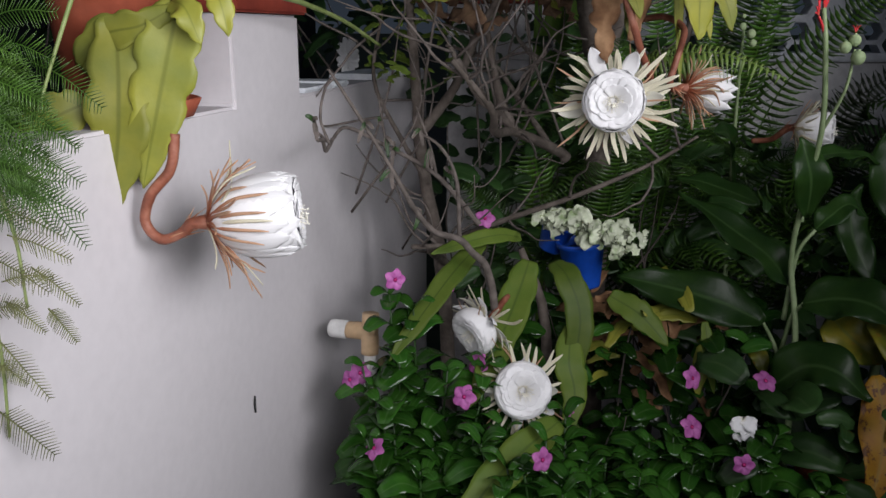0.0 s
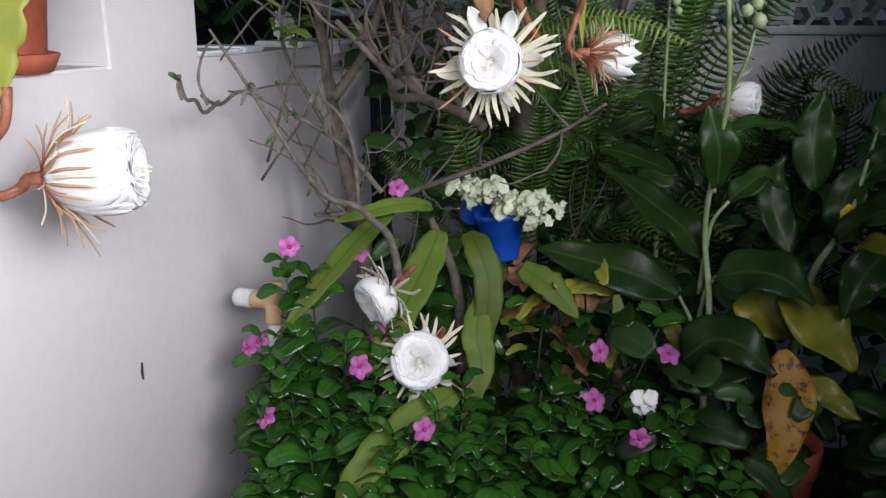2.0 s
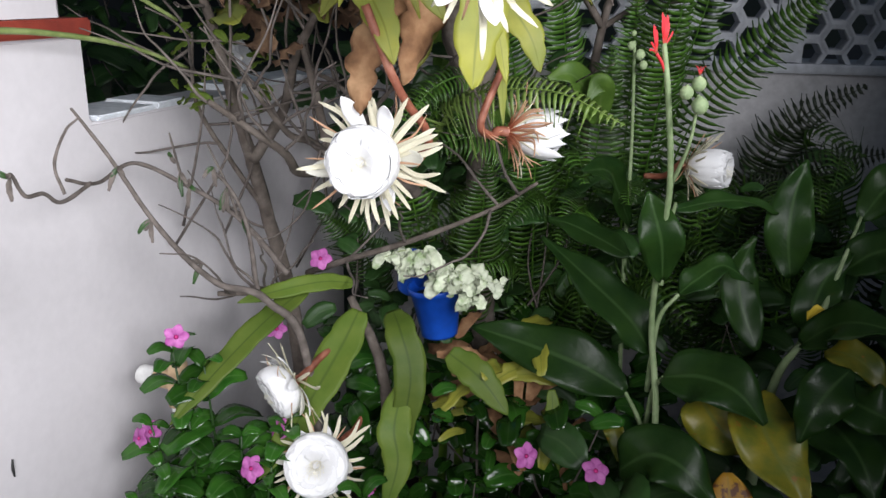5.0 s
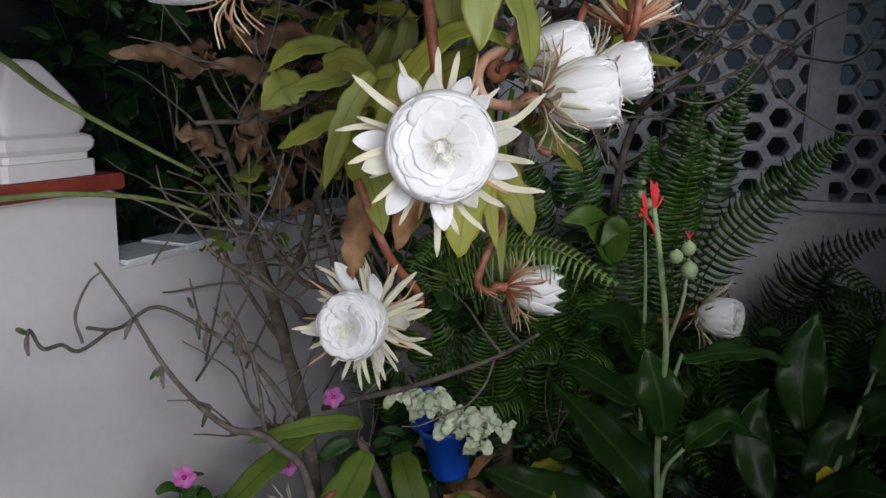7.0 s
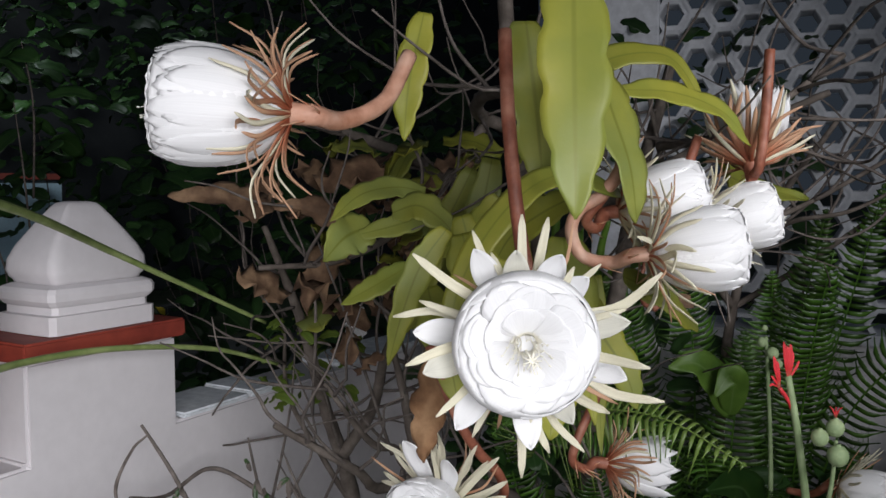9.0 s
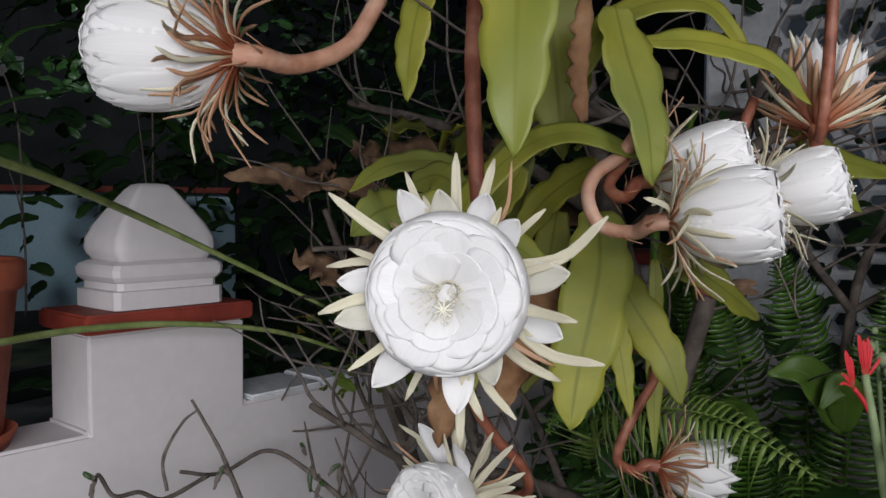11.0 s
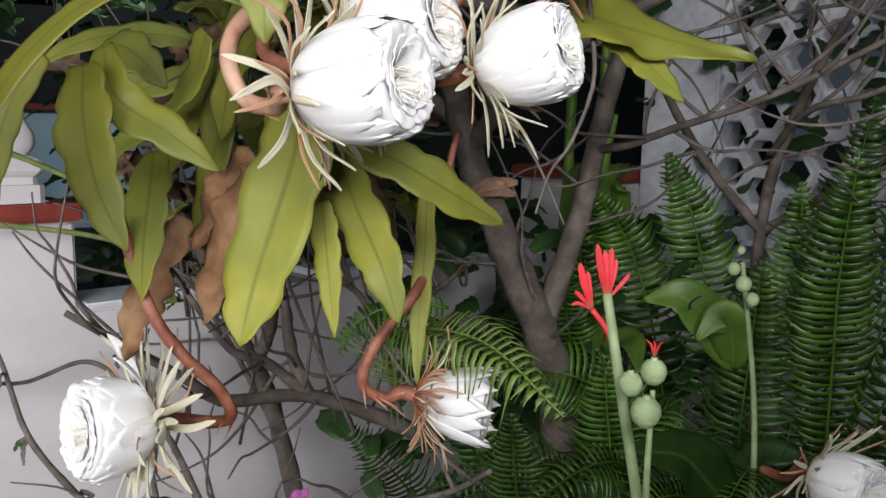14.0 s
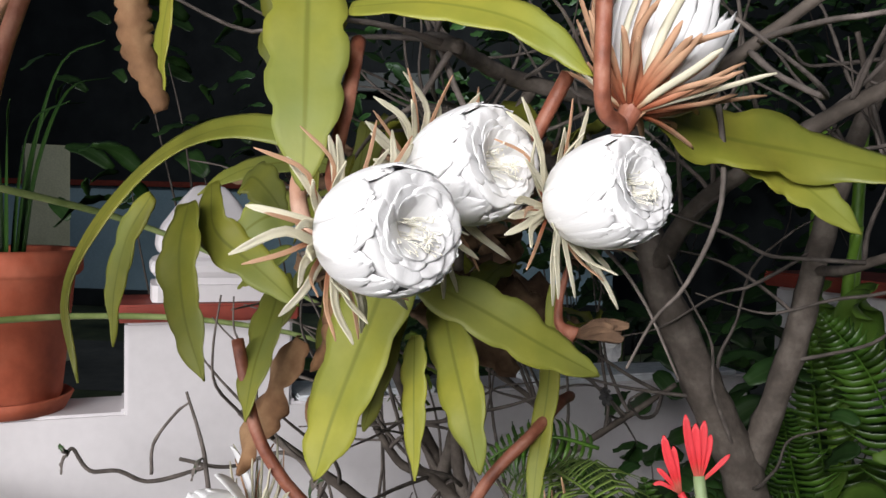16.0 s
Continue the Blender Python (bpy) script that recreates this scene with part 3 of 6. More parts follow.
def cactus_flower(base, facing, size, opened, stem, label, sepals="cream", roll=0.0, stem_r=(0.0050, 0.0052, 0.0066), back=0.0, seed=1, tube_len=0.02, broad=1.0, splay=1.0, stem_mat="stem_red", tall=1.0, outer=11):
    """A large white cactus flower on its tube. opened: 0 (goblet) to 1 (flat bowl). back: how far the outer segments bend back."""
    rnd = random.Random(seed)
    th = thing("cactus_flower", base, label, "flower", "white cactus flowers")
    d = unit(facing)
    rot = Vector(d).to_track_quat("Z", "Y").to_matrix().to_4x4() @ Matrix.Rotation(roll, 4, "Z") @ Matrix.Scale(size, 4)
    op = round(opened * 4) / 4
    # whorls of broad white petals lining one another, hollow kept shallow to look bright
    bowl = op >= 0.75
    if bowl:
        radius, height, foot, flare = 0.0490, 0.066, 0.62, 0.0
        whorls = ((8, 21, 0.74, 0.55, 0.06, 1.0), (8, 27, 0.72, 0.55, 0.06, 0.992))
        lining, deep, rim = ((9, 1.0), (8, 0.80), (7, 0.58)), 0.034, (0.0468, 0.0510)
    elif op >= 0.4:
        radius, height, foot, flare = 0.0425, 0.114, 0.95, 0.020
        whorls = ((16, 15, 0.27, 0.14, 0.05, 1.004), (13, 20, 0.38, 0.34, 0.07, 1.0), (12, 25, 0.42, 0.36, 0.07, 0.993), (11, 31, 0.46, 0.38, 0.06, 0.986))
        lining, deep, rim = ((9, 1.0), (8, 0.80), (7, 0.58)), 0.075, (0.0388, 0.0895)
    else:
        radius, height, foot, flare = 0.0400, 0.132, 1.15, 0.03
        whorls = ((13, 5, 0.36, 0.14, 0.08, 1.0), (12, 5, 0.38, 0.16, 0.07, 0.965), (11, 4, 0.40, 0.18, 0.06, 0.93))
        lining, deep, rim = ((8, 1.0), (7, 0.8)), 0.040, (0.0350, 0.0740)
    height, deep, rim = height * tall, deep + rim[1] * (tall - 1), (rim[0], rim[1] * tall)
    if tall > 1:
        whorls, flare = ((11, 10, 0.50, 0.26, 0.07, 1.0), (9, 17, 0.62, 0.40, 0.07, 0.992), (8, 25, 0.72, 0.5, 0.06, 0.985)), 0.055
    throat = deep + 0.009
    for w, (count, end, half, point, jag, grow) in enumerate(whorls):
        for i in range(count):
            var = i % 3
            me = globe_petal(("p", op, tall, w, var), radius * grow, height * (1 - 0.006 * w), end - 5 + 5 * var, half, point, jag, "petal_white", 0.007, foot, flare)
            ob = part_mesh("petal", me, th)
            ob.matrix_local = rot @ Matrix.Rotation(2 * math.pi * (i + 0.5 * (w % 2)) / count + rnd.uniform(-0.10, 0.10), 4, "Z") @ Matrix.Rotation(rnd.uniform(-0.012, 0.012) if bowl else rnd.uniform(-0.008, 0.012), 4, "Y")
    # white filler added inside the petals so the gaps between them don't look dark
    g = Geo()
    shape = [(0.007, 0.001)] + [(0.90 * radius * max(0.12, math.cos(radians(f))) ** (foot if f < 0 else 0.9), height * (0.56 + (0.56 if f < 0 else 0.44) * math.sin(radians(f)))) for f in (-70, -55, -40, -25, -10)]
    shape += [(rim[0] * 0.97, rim[1] - 0.010), (rim[0] * 0.985, rim[1] - 0.005), (rim[0] * 0.95, rim[1] - 0.0025)]
    shape += [(0.007 + (rim[0] - 0.007) * q, rim[1] - (rim[1] - deep) * (1 - q) ** 2.3 - 0.0022) for q in (0.8, 0.65, 0.5, 0.35, 0.2, 0.1, 0.0)]
    lathe(g, shape, 28)
    ob = part_mesh("gap_filler", g.mesh("gap_filler", "petal_white"), th)
    ob.matrix_local = rot
    for w, (count, reach) in enumerate(lining):
        for i in range(count):
            me = dish_petal(("d", op, tall, w, i % 3), 0.007, rim[0], reach * (1.0 - 0.06 * (i % 3)), deep, rim[1], 0.0018 * w, 5.0 / count, "petal_white")
            ob = part_mesh("petal", me, th)
            ob.matrix_local = rot @ Matrix.Rotation(2 * math.pi * (i + 0.5 * (w % 2)) / count + rnd.uniform(-0.14, 0.14), 4, "Z") @ Matrix.Rotation(rnd.uniform(-0.03, 0.02), 4, "Y")
    # broad pale outer petals, then narrow outer segments
    if op >= 0.75:
        for i in range(outer):
            me = petal_mesh(("o", op, i % 3), 0.056 + 0.004 * (i % 3), 0.036 - 0.007 * (i % 3), 0.0118, 0.006, 0.1, "petal_white" if i % 3 else "petal_outer", 0.05)
            ob = part_mesh("petal", me, th)
            ob.matrix_local = rot @ Matrix.Rotation(2 * math.pi * (i + rnd.uniform(-0.42, 0.42)) / outer, 4, "Z") @ Matrix.Rotation(rnd.uniform(-0.2, 0.2), 4, "Y") @ Matrix.Scale(splay * rnd.uniform(0.82, 1.08), 4)
    count = (54 if tall > 1 else 39) - outer if bowl else (52 if sepals == "pink" else 40)
    for i in range(count):
        kind = "sepal_cream" if (sepals == "cream" and i % 5) or (sepals == "mixed" and i % 3) or (sepals == "pink" and i % 5 == 0) else "sepal_pink"
        v = rnd.randrange(6)
        if op >= 0.75:
            reach, rise, curl, wd = 0.060 + 0.0045 * v, 0.024 - 0.011 * (v % 3), 0.004 * (v - 2) if kind == "sepal_cream" else 0.008 * (v - 3), 0.0066 if kind == "sepal_cream" else 0.0030
        else:
            reach, rise, curl, wd = (-0.002 if sepals == "pink" else 0.006) + 0.0056 * v, 0.066 - 0.012 * (v % 4) - 0.035 * back, -0.006 * v * (0.4 + back), 0.0064 if kind == "sepal_cream" and sepals != "pink" else 0.0034
        me = sepal_mesh(("s", kind, op, sepals, round(back, 2), v, broad), reach, rise, curl, wd * broad, kind, v + 10, 0.0 if bowl else radius)
        ob = part_mesh("sepal", me, th)
        ob.matrix_local = rot @ Matrix.Rotation(2 * math.pi * (i + rnd.uniform(-0.45, 0.45)) / count, 4, "Z") @ Matrix.Rotation(rnd.uniform(-0.30, 0.36) if bowl else rnd.uniform(-0.05, 0.20 if sepals == "pink" else 0.35), 4, "Y") @ Matrix.Scale(splay * rnd.uniform(0.8, 1.12) if bowl else rnd.uniform(0.98, 1.15), 4)
    # stamens sweeping out of the throat along its lower side, and the forked style
    g = Geo()
    for i in range(44 if bowl else 28):
        a, q = rnd.uniform(0, 2 * math.pi), rnd.uniform(0.35, 1.0)
        ca, sa = math.cos(a), math.sin(a)
        tip = (0.017 * q * ca, 0.014 * q * sa - 0.005, throat + 0.004 + 0.010 * rnd.random())
        tube(g, [(0.007 * ca, 0.007 * sa, throat - 0.024), (0.012 * q * ca, 0.011 * q * sa - 0.001, throat - 0.006), tip], [0.0004, 0.0003, 0.00025], 4, 6)
        tube(g, [tip, (tip[0] + 0.0012 * ca, tip[1] + 0.0012 * sa, tip[2] + 0.0014)], [0.0007, 0.0006], 4, 3)
    tube(g, [(0, -0.004, throat - 0.024), (0.001, -0.006, throat), (0.002, -0.008, throat + 0.009)], [0.0011, 0.0010, 0.0009], 6, 8)
    for i in range(9):
        a = 2 * math.pi * i / 9
        tube(g, [(0.002, -0.008, throat + 0.009), (0.002 + 0.003 * math.cos(a), -0.008 + 0.003 * math.sin(a), throat + 0.012), (0.002 + 0.0066 * math.cos(a), -0.008 + 0.0066 * math.sin(a), throat + 0.011)], [0.0007, 0.0006, 0.0004], 5, 6)
    me = g.mesh("stamens", "stamen")
    ob = part_mesh("stamen_tuft", me, th)
    ob["kind"] = "stuff"
    ob.matrix_local = rot
    # scaly tube behind the flower, running into its stem
    b, dd = np.array(base, float), d
    pts = [tuple(p) for p in stem] + [tuple(b - dd * tube_len * size), tuple(b - dd * 0.001)]
    g = Geo()
    k = len(pts) - 2
    tube(g, pts, [stem_r[0]] * max(1, k - 1) + [stem_r[1], stem_r[2], 0.0085 * size], 10, 7 * len(pts), 0.08)
    part("stem", g, stem_mat, th)
    line = spline(pts, 40)
    for i in range(12):
        q = 39 - int(i * 1.5)
        a = rnd.uniform(0, 6.28)
        c, tan = line[q], unit(line[min(q + 1, 39)] - line[q - 1])
        s1 = unit(np.cross(tan, (0.2, 0.3, 0.93)))
        out = s1 * math.cos(a) + np.cross(tan, s1) * math.sin(a)
        g = Geo()
        blade(g, [c + out * 0.004, c + out * 0.007 + tan * 0.010, c + out * (0.008 + 0.006 * rnd.random()) + tan * 0.022], 0.0036, out, lambda u: 1 - u * 0.9, n=6, m=3, thick=0.0009)
        part("scale", g, "sepal_pink", th)
    return th


# main plant: hanging flat stems, bare woody stems
cactus = thing("orchid_cactus", (0.46, 1.42, 1.3), "night-flowering cactus with flat hanging yellow-green stems", "cactus")
V = (0.45, -0.88, 0.1)
cactus_leaf(cactus, [(0.452, 1.395, 1.60), (0.462, 1.372, 1.545), (0.457, 1.340, 1.46), (0.456, 1.326, 1.413)], 0.062, V, seed=0.1)
cactus_leaf(cactus, [(0.462, 1.402, 1.515), (0.474, 1.396, 1.475), (0.487, 1.391, 1.413)], 0.024, V, seed=0.4)
cactus_leaf(cactus, [(0.449, 1.431, 1.55), (0.478, 1.424, 1.51), (0.510, 1.420, 1.465), (0.524, 1.423, 1.424)], 0.042, V, seed=0.6)
cactus_leaf(cactus, [(0.515, 1.372, 1.565), (0.545, 1.405, 1.545), (0.566, 1.445, 1.52), (0.578, 1.482, 1.500)], 0.040, (0.5, -0.6, 0.6), seed=0.2)
cactus_leaf(cactus, [(0.463, 1.53, 1.55), (0.466, 1.525, 1.47), (0.470, 1.512, 1.40), (0.474, 1.506, 1.345)], 0.020, V, seed=0.9, twist=0.5)
cactus_leaf(cactus, [(0.325, 1.345, 1.55), (0.340, 1.330, 1.515), (0.362, 1.31, 1.48), (0.376, 1.298, 1.440)], 0.042, V, seed=0.35)
cactus_leaf(cactus, [(0.388, 1.268, 1.625), (0.402, 1.268, 1.590), (0.430, 1.29, 1.565), (0.456, 1.312, 1.540)], 0.034, (0.3, -0.8, 0.5), seed=0.7, twist=0.6)
cactus_leaf(cactus, [(0.395, 1.25, 1.61), (0.408, 1.241, 1.575), (0.418, 1.243, 1.53), (0.436, 1.252, 1.488)], 0.044, V, seed=0.15)
cactus_leaf(cactus, [(0.520, 1.31, 1.645), (0.481, 1.265, 1.660), (0.452, 1.220, 1.640), (0.427, 1.185, 1.595), (0.416, 1.167, 1.545), (0.429, 1.172, 1.492)], 0.026, (0.2, -0.8, 0.6), seed=0.5, yellow=True, notch=0.1)
cactus_leaf(cactus, [(0.520, 1.105, 1.80), (0.524, 1.09, 1.74), (0.528, 1.078, 1.68), (0.530, 1.073, 1.630)], 0.046, (0.3, -0.95, 0.1), seed=0.25, yellow=True)
cactus_leaf(cactus, [(0.432, 1.315, 1.80), (0.438, 1.318, 1.75), (0.444, 1.318, 1.70), (0.449, 1.320, 1.643)], 0.066, (0.72, -0.68, 0.1), seed=0.8, wave=0.07)
cactus_leaf(cactus, [(0.500, 1.30, 1.76), (0.512, 1.295, 1.72), (0.530, 1.288, 1.67), (0.538, 1.284, 1.62)], 0.054, (0.86, -0.5, 0.1), seed=0.45)
cactus_leaf(cactus, [(0.456, 1.321, 1.705), (0.492, 1.325, 1.757), (0.551, 1.361, 1.769), (0.585, 1.40, 1.725)], 0.030, (0.2, -0.8, 0.6), seed=0.33, yellow=True)
cactus_leaf(cactus, [(0.52, 1.32, 1.735), (0.56, 1.36, 1.735), (0.60, 1.40, 1.72), (0.625, 1.43, 1.69)], 0.032, (0.3, -0.7, 0.6), seed=0.73, yellow=True)
cactus_leaf(cactus, [(0.592, 1.50, 1.68), (0.600, 1.56, 1.665), (0.622, 1.63, 1.655), (0.69, 1.70, 1.635)], 0.056, (0.7, -0.5, 0.5), seed=0.05, yellow=True, wave=0.10)
cactus_leaf(cactus, [(0.602, 1.58, 1.655), (0.618, 1.625, 1.635), (0.645, 1.66, 1.600)], 0.034, (0.7, -0.6, 0.4), seed=0.55, yellow=True)
cactus_leaf(cactus, [(0.31, 1.415, 1.63), (0.276, 1.399, 1.612), (0.22, 1.372, 1.596)], 0.030, (0.2, -0.9, 0.4), seed=0.65)
cactus_leaf(cactus, [(0.345, 1.425, 1.67), (0.318, 1.40, 1.60), (0.300, 1.365, 1.53), (0.283, 1.34, 1.485)], 0.034, (0.2, -0.95, 0.1), seed=0.95)
cactus_leaf(cactus, [(0.375, 1.40, 1.68), (0.362, 1.39, 1.60), (0.352, 1.38, 1.53), (0.345, 1.37, 1.47)], 0.040, (0.2, -0.95, 0.1), seed=0.12)
cactus_leaf(cactus, [(0.40, 1.42, 1.60), (0.39, 1.42, 1.54), (0.385, 1.41, 1.47), (0.375, 1.40, 1.42)], 0.045, (0.2, -0.95, 0.1), seed=0.72)
cactus_leaf(cactus, [(0.30, 1.36, 1.57), (0.27, 1.34, 1.55), (0.235, 1.33, 1.53)], 0.028, (0.1, -0.9, 0.5), seed=0.52, yellow=True)
cactus_leaf(cactus, [(0.300, 1.40, 1.645), (0.273, 1.384, 1.650), (0.256, 1.333, 1.642), (0.245, 1.290, 1.617)], 0.030, (0.5, -0.6, 0.6), seed=0.22)
cactus_leaf(cactus, [(0.240, 1.395, 1.606), (0.228, 1.375, 1.602), (0.222, 1.355, 1.594), (0.214, 1.330, 1.574)], 0.050, (0.7, -0.5, 0.5), seed=0.82, twist=0.8)
cactus_leaf(cactus, [(0.36, 1.25, 1.80), (0.35, 1.24, 1.74), (0.345, 1.24, 1.69)], 0.030, (0.2, -0.95, 0.1), seed=0.62, yellow=True)
cactus_leaf(cactus, [(0.300, 1.315, 1.625), (0.325, 1.318, 1.632), (0.345, 1.325, 1.620), (0.360, 1.335, 1.600)], 0.036, (0.4, -0.7, 0.6), seed=0.27)
cactus_leaf(cactus, [(0.390, 1.225, 1.615), (0.372, 1.212, 1.585), (0.358, 1.205, 1.545), (0.345, 1.205, 1.500)], 0.026, (0.5, -0.8, 0.2), seed=0.58)
cactus_leaf(cactus, [(0.400, 1.345, 1.640), (0.375, 1.350, 1.610), (0.340, 1.355, 1.590), (0.310, 1.360, 1.580)], 0.034, (0.4, -0.7, 0.5), seed=0.86, yellow=True)
cactus_leaf(cactus, [(0.470, 1.345, 1.640), (0.440, 1.350, 1.625), (0.405, 1.360, 1.600), (0.380, 1.370, 1.560)], 0.036, (0.6, -0.6, 0.5), seed=0.41)
for pts, w, s in (([(0.408, 1.375, 1.540), (0.396, 1.364, 1.490), (0.372, 1.356, 1.412)], 0.054, 0.2), ([(0.352, 1.348, 1.50), (0.336, 1.325, 1.44), (0.338, 1.302, 1.385)], 0.042, 0.6), ([(0.40, 1.385, 1.55), (0.375, 1.375, 1.52), (0.35, 1.365, 1.47)], 0.045, 0.8),
                  ([(0.10, 1.40, 1.62), (0.04, 1.42, 1.64), (-0.03, 1.39, 1.64)], 0.035, 0.3), ([(0.16, 1.50, 1.60), (0.12, 1.50, 1.555), (0.10, 1.49, 1.49)], 0.050, 0.75), ([(0.20, 1.46, 1.58), (0.15, 1.45, 1.62), (0.09, 1.43, 1.63)], 0.035, 0.15)):
    cactus_leaf(cactus, pts, w, (0.25, -0.9, 0.2), name="dead_leaf", material="dead_leaf_tan" if pts[0][0] > 0.3 else "dead_leaf", wave=0.14 if pts[0][0] > 0.3 else 0.24, fold=-0.35 if pts[0][0] > 0.3 else -0.7, seed=s, twist=0.5 if pts[0][0] > 0.3 else 0.9, notch=0.30)
g = Geo()
blade(g, [(0.524, 1.186, 1.76), (0.522, 1.190, 1.72), (0.518, 1.194, 1.695), (0.514, 1.208, 1.663)], 0.020, (0.9, -0.3, 0.1), lambda u: 0.25 + 0.75 * math.sin(math.pi * (0.1 + 0.8 * u)), n=30, m=9, thick=0.006, fold=-0.5, wave=0.14, waves=5, notch=0.3, notches=9)
part("withered_bud", g, "dead_leaf_tan", cactus, "withered dry flower hanging down")

cactus_flower((0.498, 1.067, 1.557), (0.36, -0.93, 0.04), 0.86, 1.0, [(0.462, 1.150, 1.76), (0.472, 1.128, 1.69), (0.486, 1.112, 1.61), (0.500, 1.104, 1.572)], "large fully open white cactus flower with spread pale outer petals", seed=3, splay=1.04)
cactus_flower((0.350, 1.315, 1.334), (-0.12, -0.98, 0.10), 0.79, 1.0, [(0.345, 1.300, 1.50), (0.369, 1.308, 1.433), (0.385, 1.325, 1.395), (0.400, 1.345, 1.368), (0.402, 1.358, 1.342), (0.384, 1.356, 1.331)], "open white cactus flower with cream outer segments before a wall", seed=5, splay=1.18, tall=1.4, outer=5)
cactus_flower((0.484, 1.497, 1.340), (0.88, 0.46, -0.10), 0.84, 0.25, [(0.410, 1.592, 1.440), (0.450, 1.548, 1.446), (0.472, 1.505, 1.430), (0.466, 1.478, 1.405), (0.455, 1.462, 1.375), (0.450, 1.462, 1.350), (0.462, 1.476, 1.338)], "half-open white cactus flower with reddish brown outer segments", "pink", seed=7, back=0.35)
cactus_flower((0.549, 1.303, 1.593), (0.97, 0.20, 0.10), 0.84, 0.5, [(0.498, 1.320, 1.72), (0.522, 1.305, 1.675), (0.508, 1.301, 1.646), (0.486, 1.301, 1.630), (0.479, 1.303, 1.611), (0.488, 1.309, 1.589), (0.515, 1.311, 1.584)], "white cactus flower opening sideways on a curved red stem", "mixed", seed=9, back=0.4, stem_mat="stem_pale", stem_r=(0.0058, 0.0060, 0.0068))
cactus_flower((0.512, 1.378, 1.628), (0.95, 0.22, 0.20), 0.86, 0.5, [(0.500, 1.335, 1.72), (0.522, 1.318, 1.675), (0.506, 1.318, 1.645), (0.488, 1.325, 1.622), (0.492, 1.350, 1.612)], "white cactus flower close behind another one", "mixed", seed=11, back=0.3)
cactus_flower((0.585, 1.436, 1.613), (0.96, 0.18, 0.22), 0.76, 0.5, [(0.575, 1.45, 1.70), (0.562, 1.43, 1.65), (0.560, 1.420, 1.610)], "white cactus flower with drooping cream outer segments", "cream", seed=13, back=0.2)
cactus_flower((0.347, 1.045, 1.697), (-0.88, -0.45, 0.08), 0.90, 0.5, [(0.395, 1.135, 1.745), (0.386, 1.112, 1.710), (0.370, 1.080, 1.694)], "white cactus flower on a pale curved stem with pink outer segments", "pink", seed=15, back=0.6, stem_mat="stem_pale", stem_r=(0.0060, 0.0062, 0.0070))
cactus_flower((0.626, 1.460, 1.676), (-0.02, 0.50, 0.86), 0.90, 0.25, [(0.640, 1.425, 1.78), (0.638, 1.425, 1.72), (0.634, 1.430, 1.674), (0.630, 1.445, 1.664)], "white cactus flower seen from behind with brown outer segments", "pink", seed=17, back=0.05, broad=1.6, stem_r=(0.0050, 0.0050, 0.0056))
cactus_flower((0.241, 1.410, 0.873), (0.10, -0.91, 0.38), 0.90, 1.0, [(0.272, 1.54, 0.885), (0.264, 1.51, 0.872), (0.256, 1.475, 0.874)], "small open white cactus flower among periwinkle leaves", seed=19, splay=0.96, outer=6)
cactus_flower((0.183, 1.472, 0.962), (-0.68, -0.62, -0.38), 0.82, 1.0, [(0.235, 1.56, 0.99), (0.215, 1.52, 0.988)], "white cactus flower nodding above periwinkle leaves", seed=21, back=-0.2)
cactus_flower((0.748, 1.780, 1.250), (0.88, -0.40, 0.02), 0.72, 0.5, [(0.685, 1.83, 1.22), (0.715, 1.81, 1.226)], "white cactus flower in front of fern fronds", "mixed", seed=23)

# lower stems of the cactus among the periwinkles
low = thing("orchid_cactus", (0.25, 1.56, 1.02), "night-flowering cactus with long drooping green stems", "cactus")
for pts, w, s in (([(0.175, 1.57, 1.075), (0.13, 1.50, 1.04), (0.08, 1.42, 0.985), (0.038, 1.368, 0.932)], 0.034, 0.1), ([(0.255, 1.575, 1.04), (0.235, 1.53, 0.99), (0.20, 1.45, 0.92), (0.163, 1.373, 0.858)], 0.052, 0.4),
                  ([(0.300, 1.610, 1.030), (0.322, 1.570, 1.012), (0.343, 1.545, 0.955), (0.337, 1.525, 0.880), (0.330, 1.505, 0.80)], 0.046, 0.7), ([(0.33, 1.55, 0.93), (0.325, 1.51, 0.88), (0.335, 1.49, 0.83), (0.32, 1.46, 0.76)], 0.046, 0.25),
                  ([(0.24, 1.60, 1.075), (0.20, 1.56, 1.088), (0.14, 1.52, 1.082), (0.09, 1.50, 1.068)], 0.026, 0.9), ([(0.396, 1.58, 0.979), (0.448, 1.56, 0.951), (0.494, 1.54, 0.904)], 0.044, 0.33), ([(0.557, 1.56, 0.943), (0.564, 1.54, 0.888), (0.576, 1.53, 0.823)], 0.020, 0.77),
                  ([(0.30, 1.36, 0.845), (0.24, 1.30, 0.82), (0.18, 1.24, 0.775), (0.14, 1.20, 0.70)], 0.050, 0.6)):
    cactus_leaf(low, pts, w * 1.15, (0.1, -0.8, 0.6), seed=s, material="cactus_leaf_green", notch=0.12)
g = Geo()
tube(g, [(0.30, 1.62, 0.5), (0.29, 1.60, 0.9), (0.24, 1.58, 1.06)], [0.012, 0.010, 0.006], 8)
part("woody_stem", g, "bark", low)

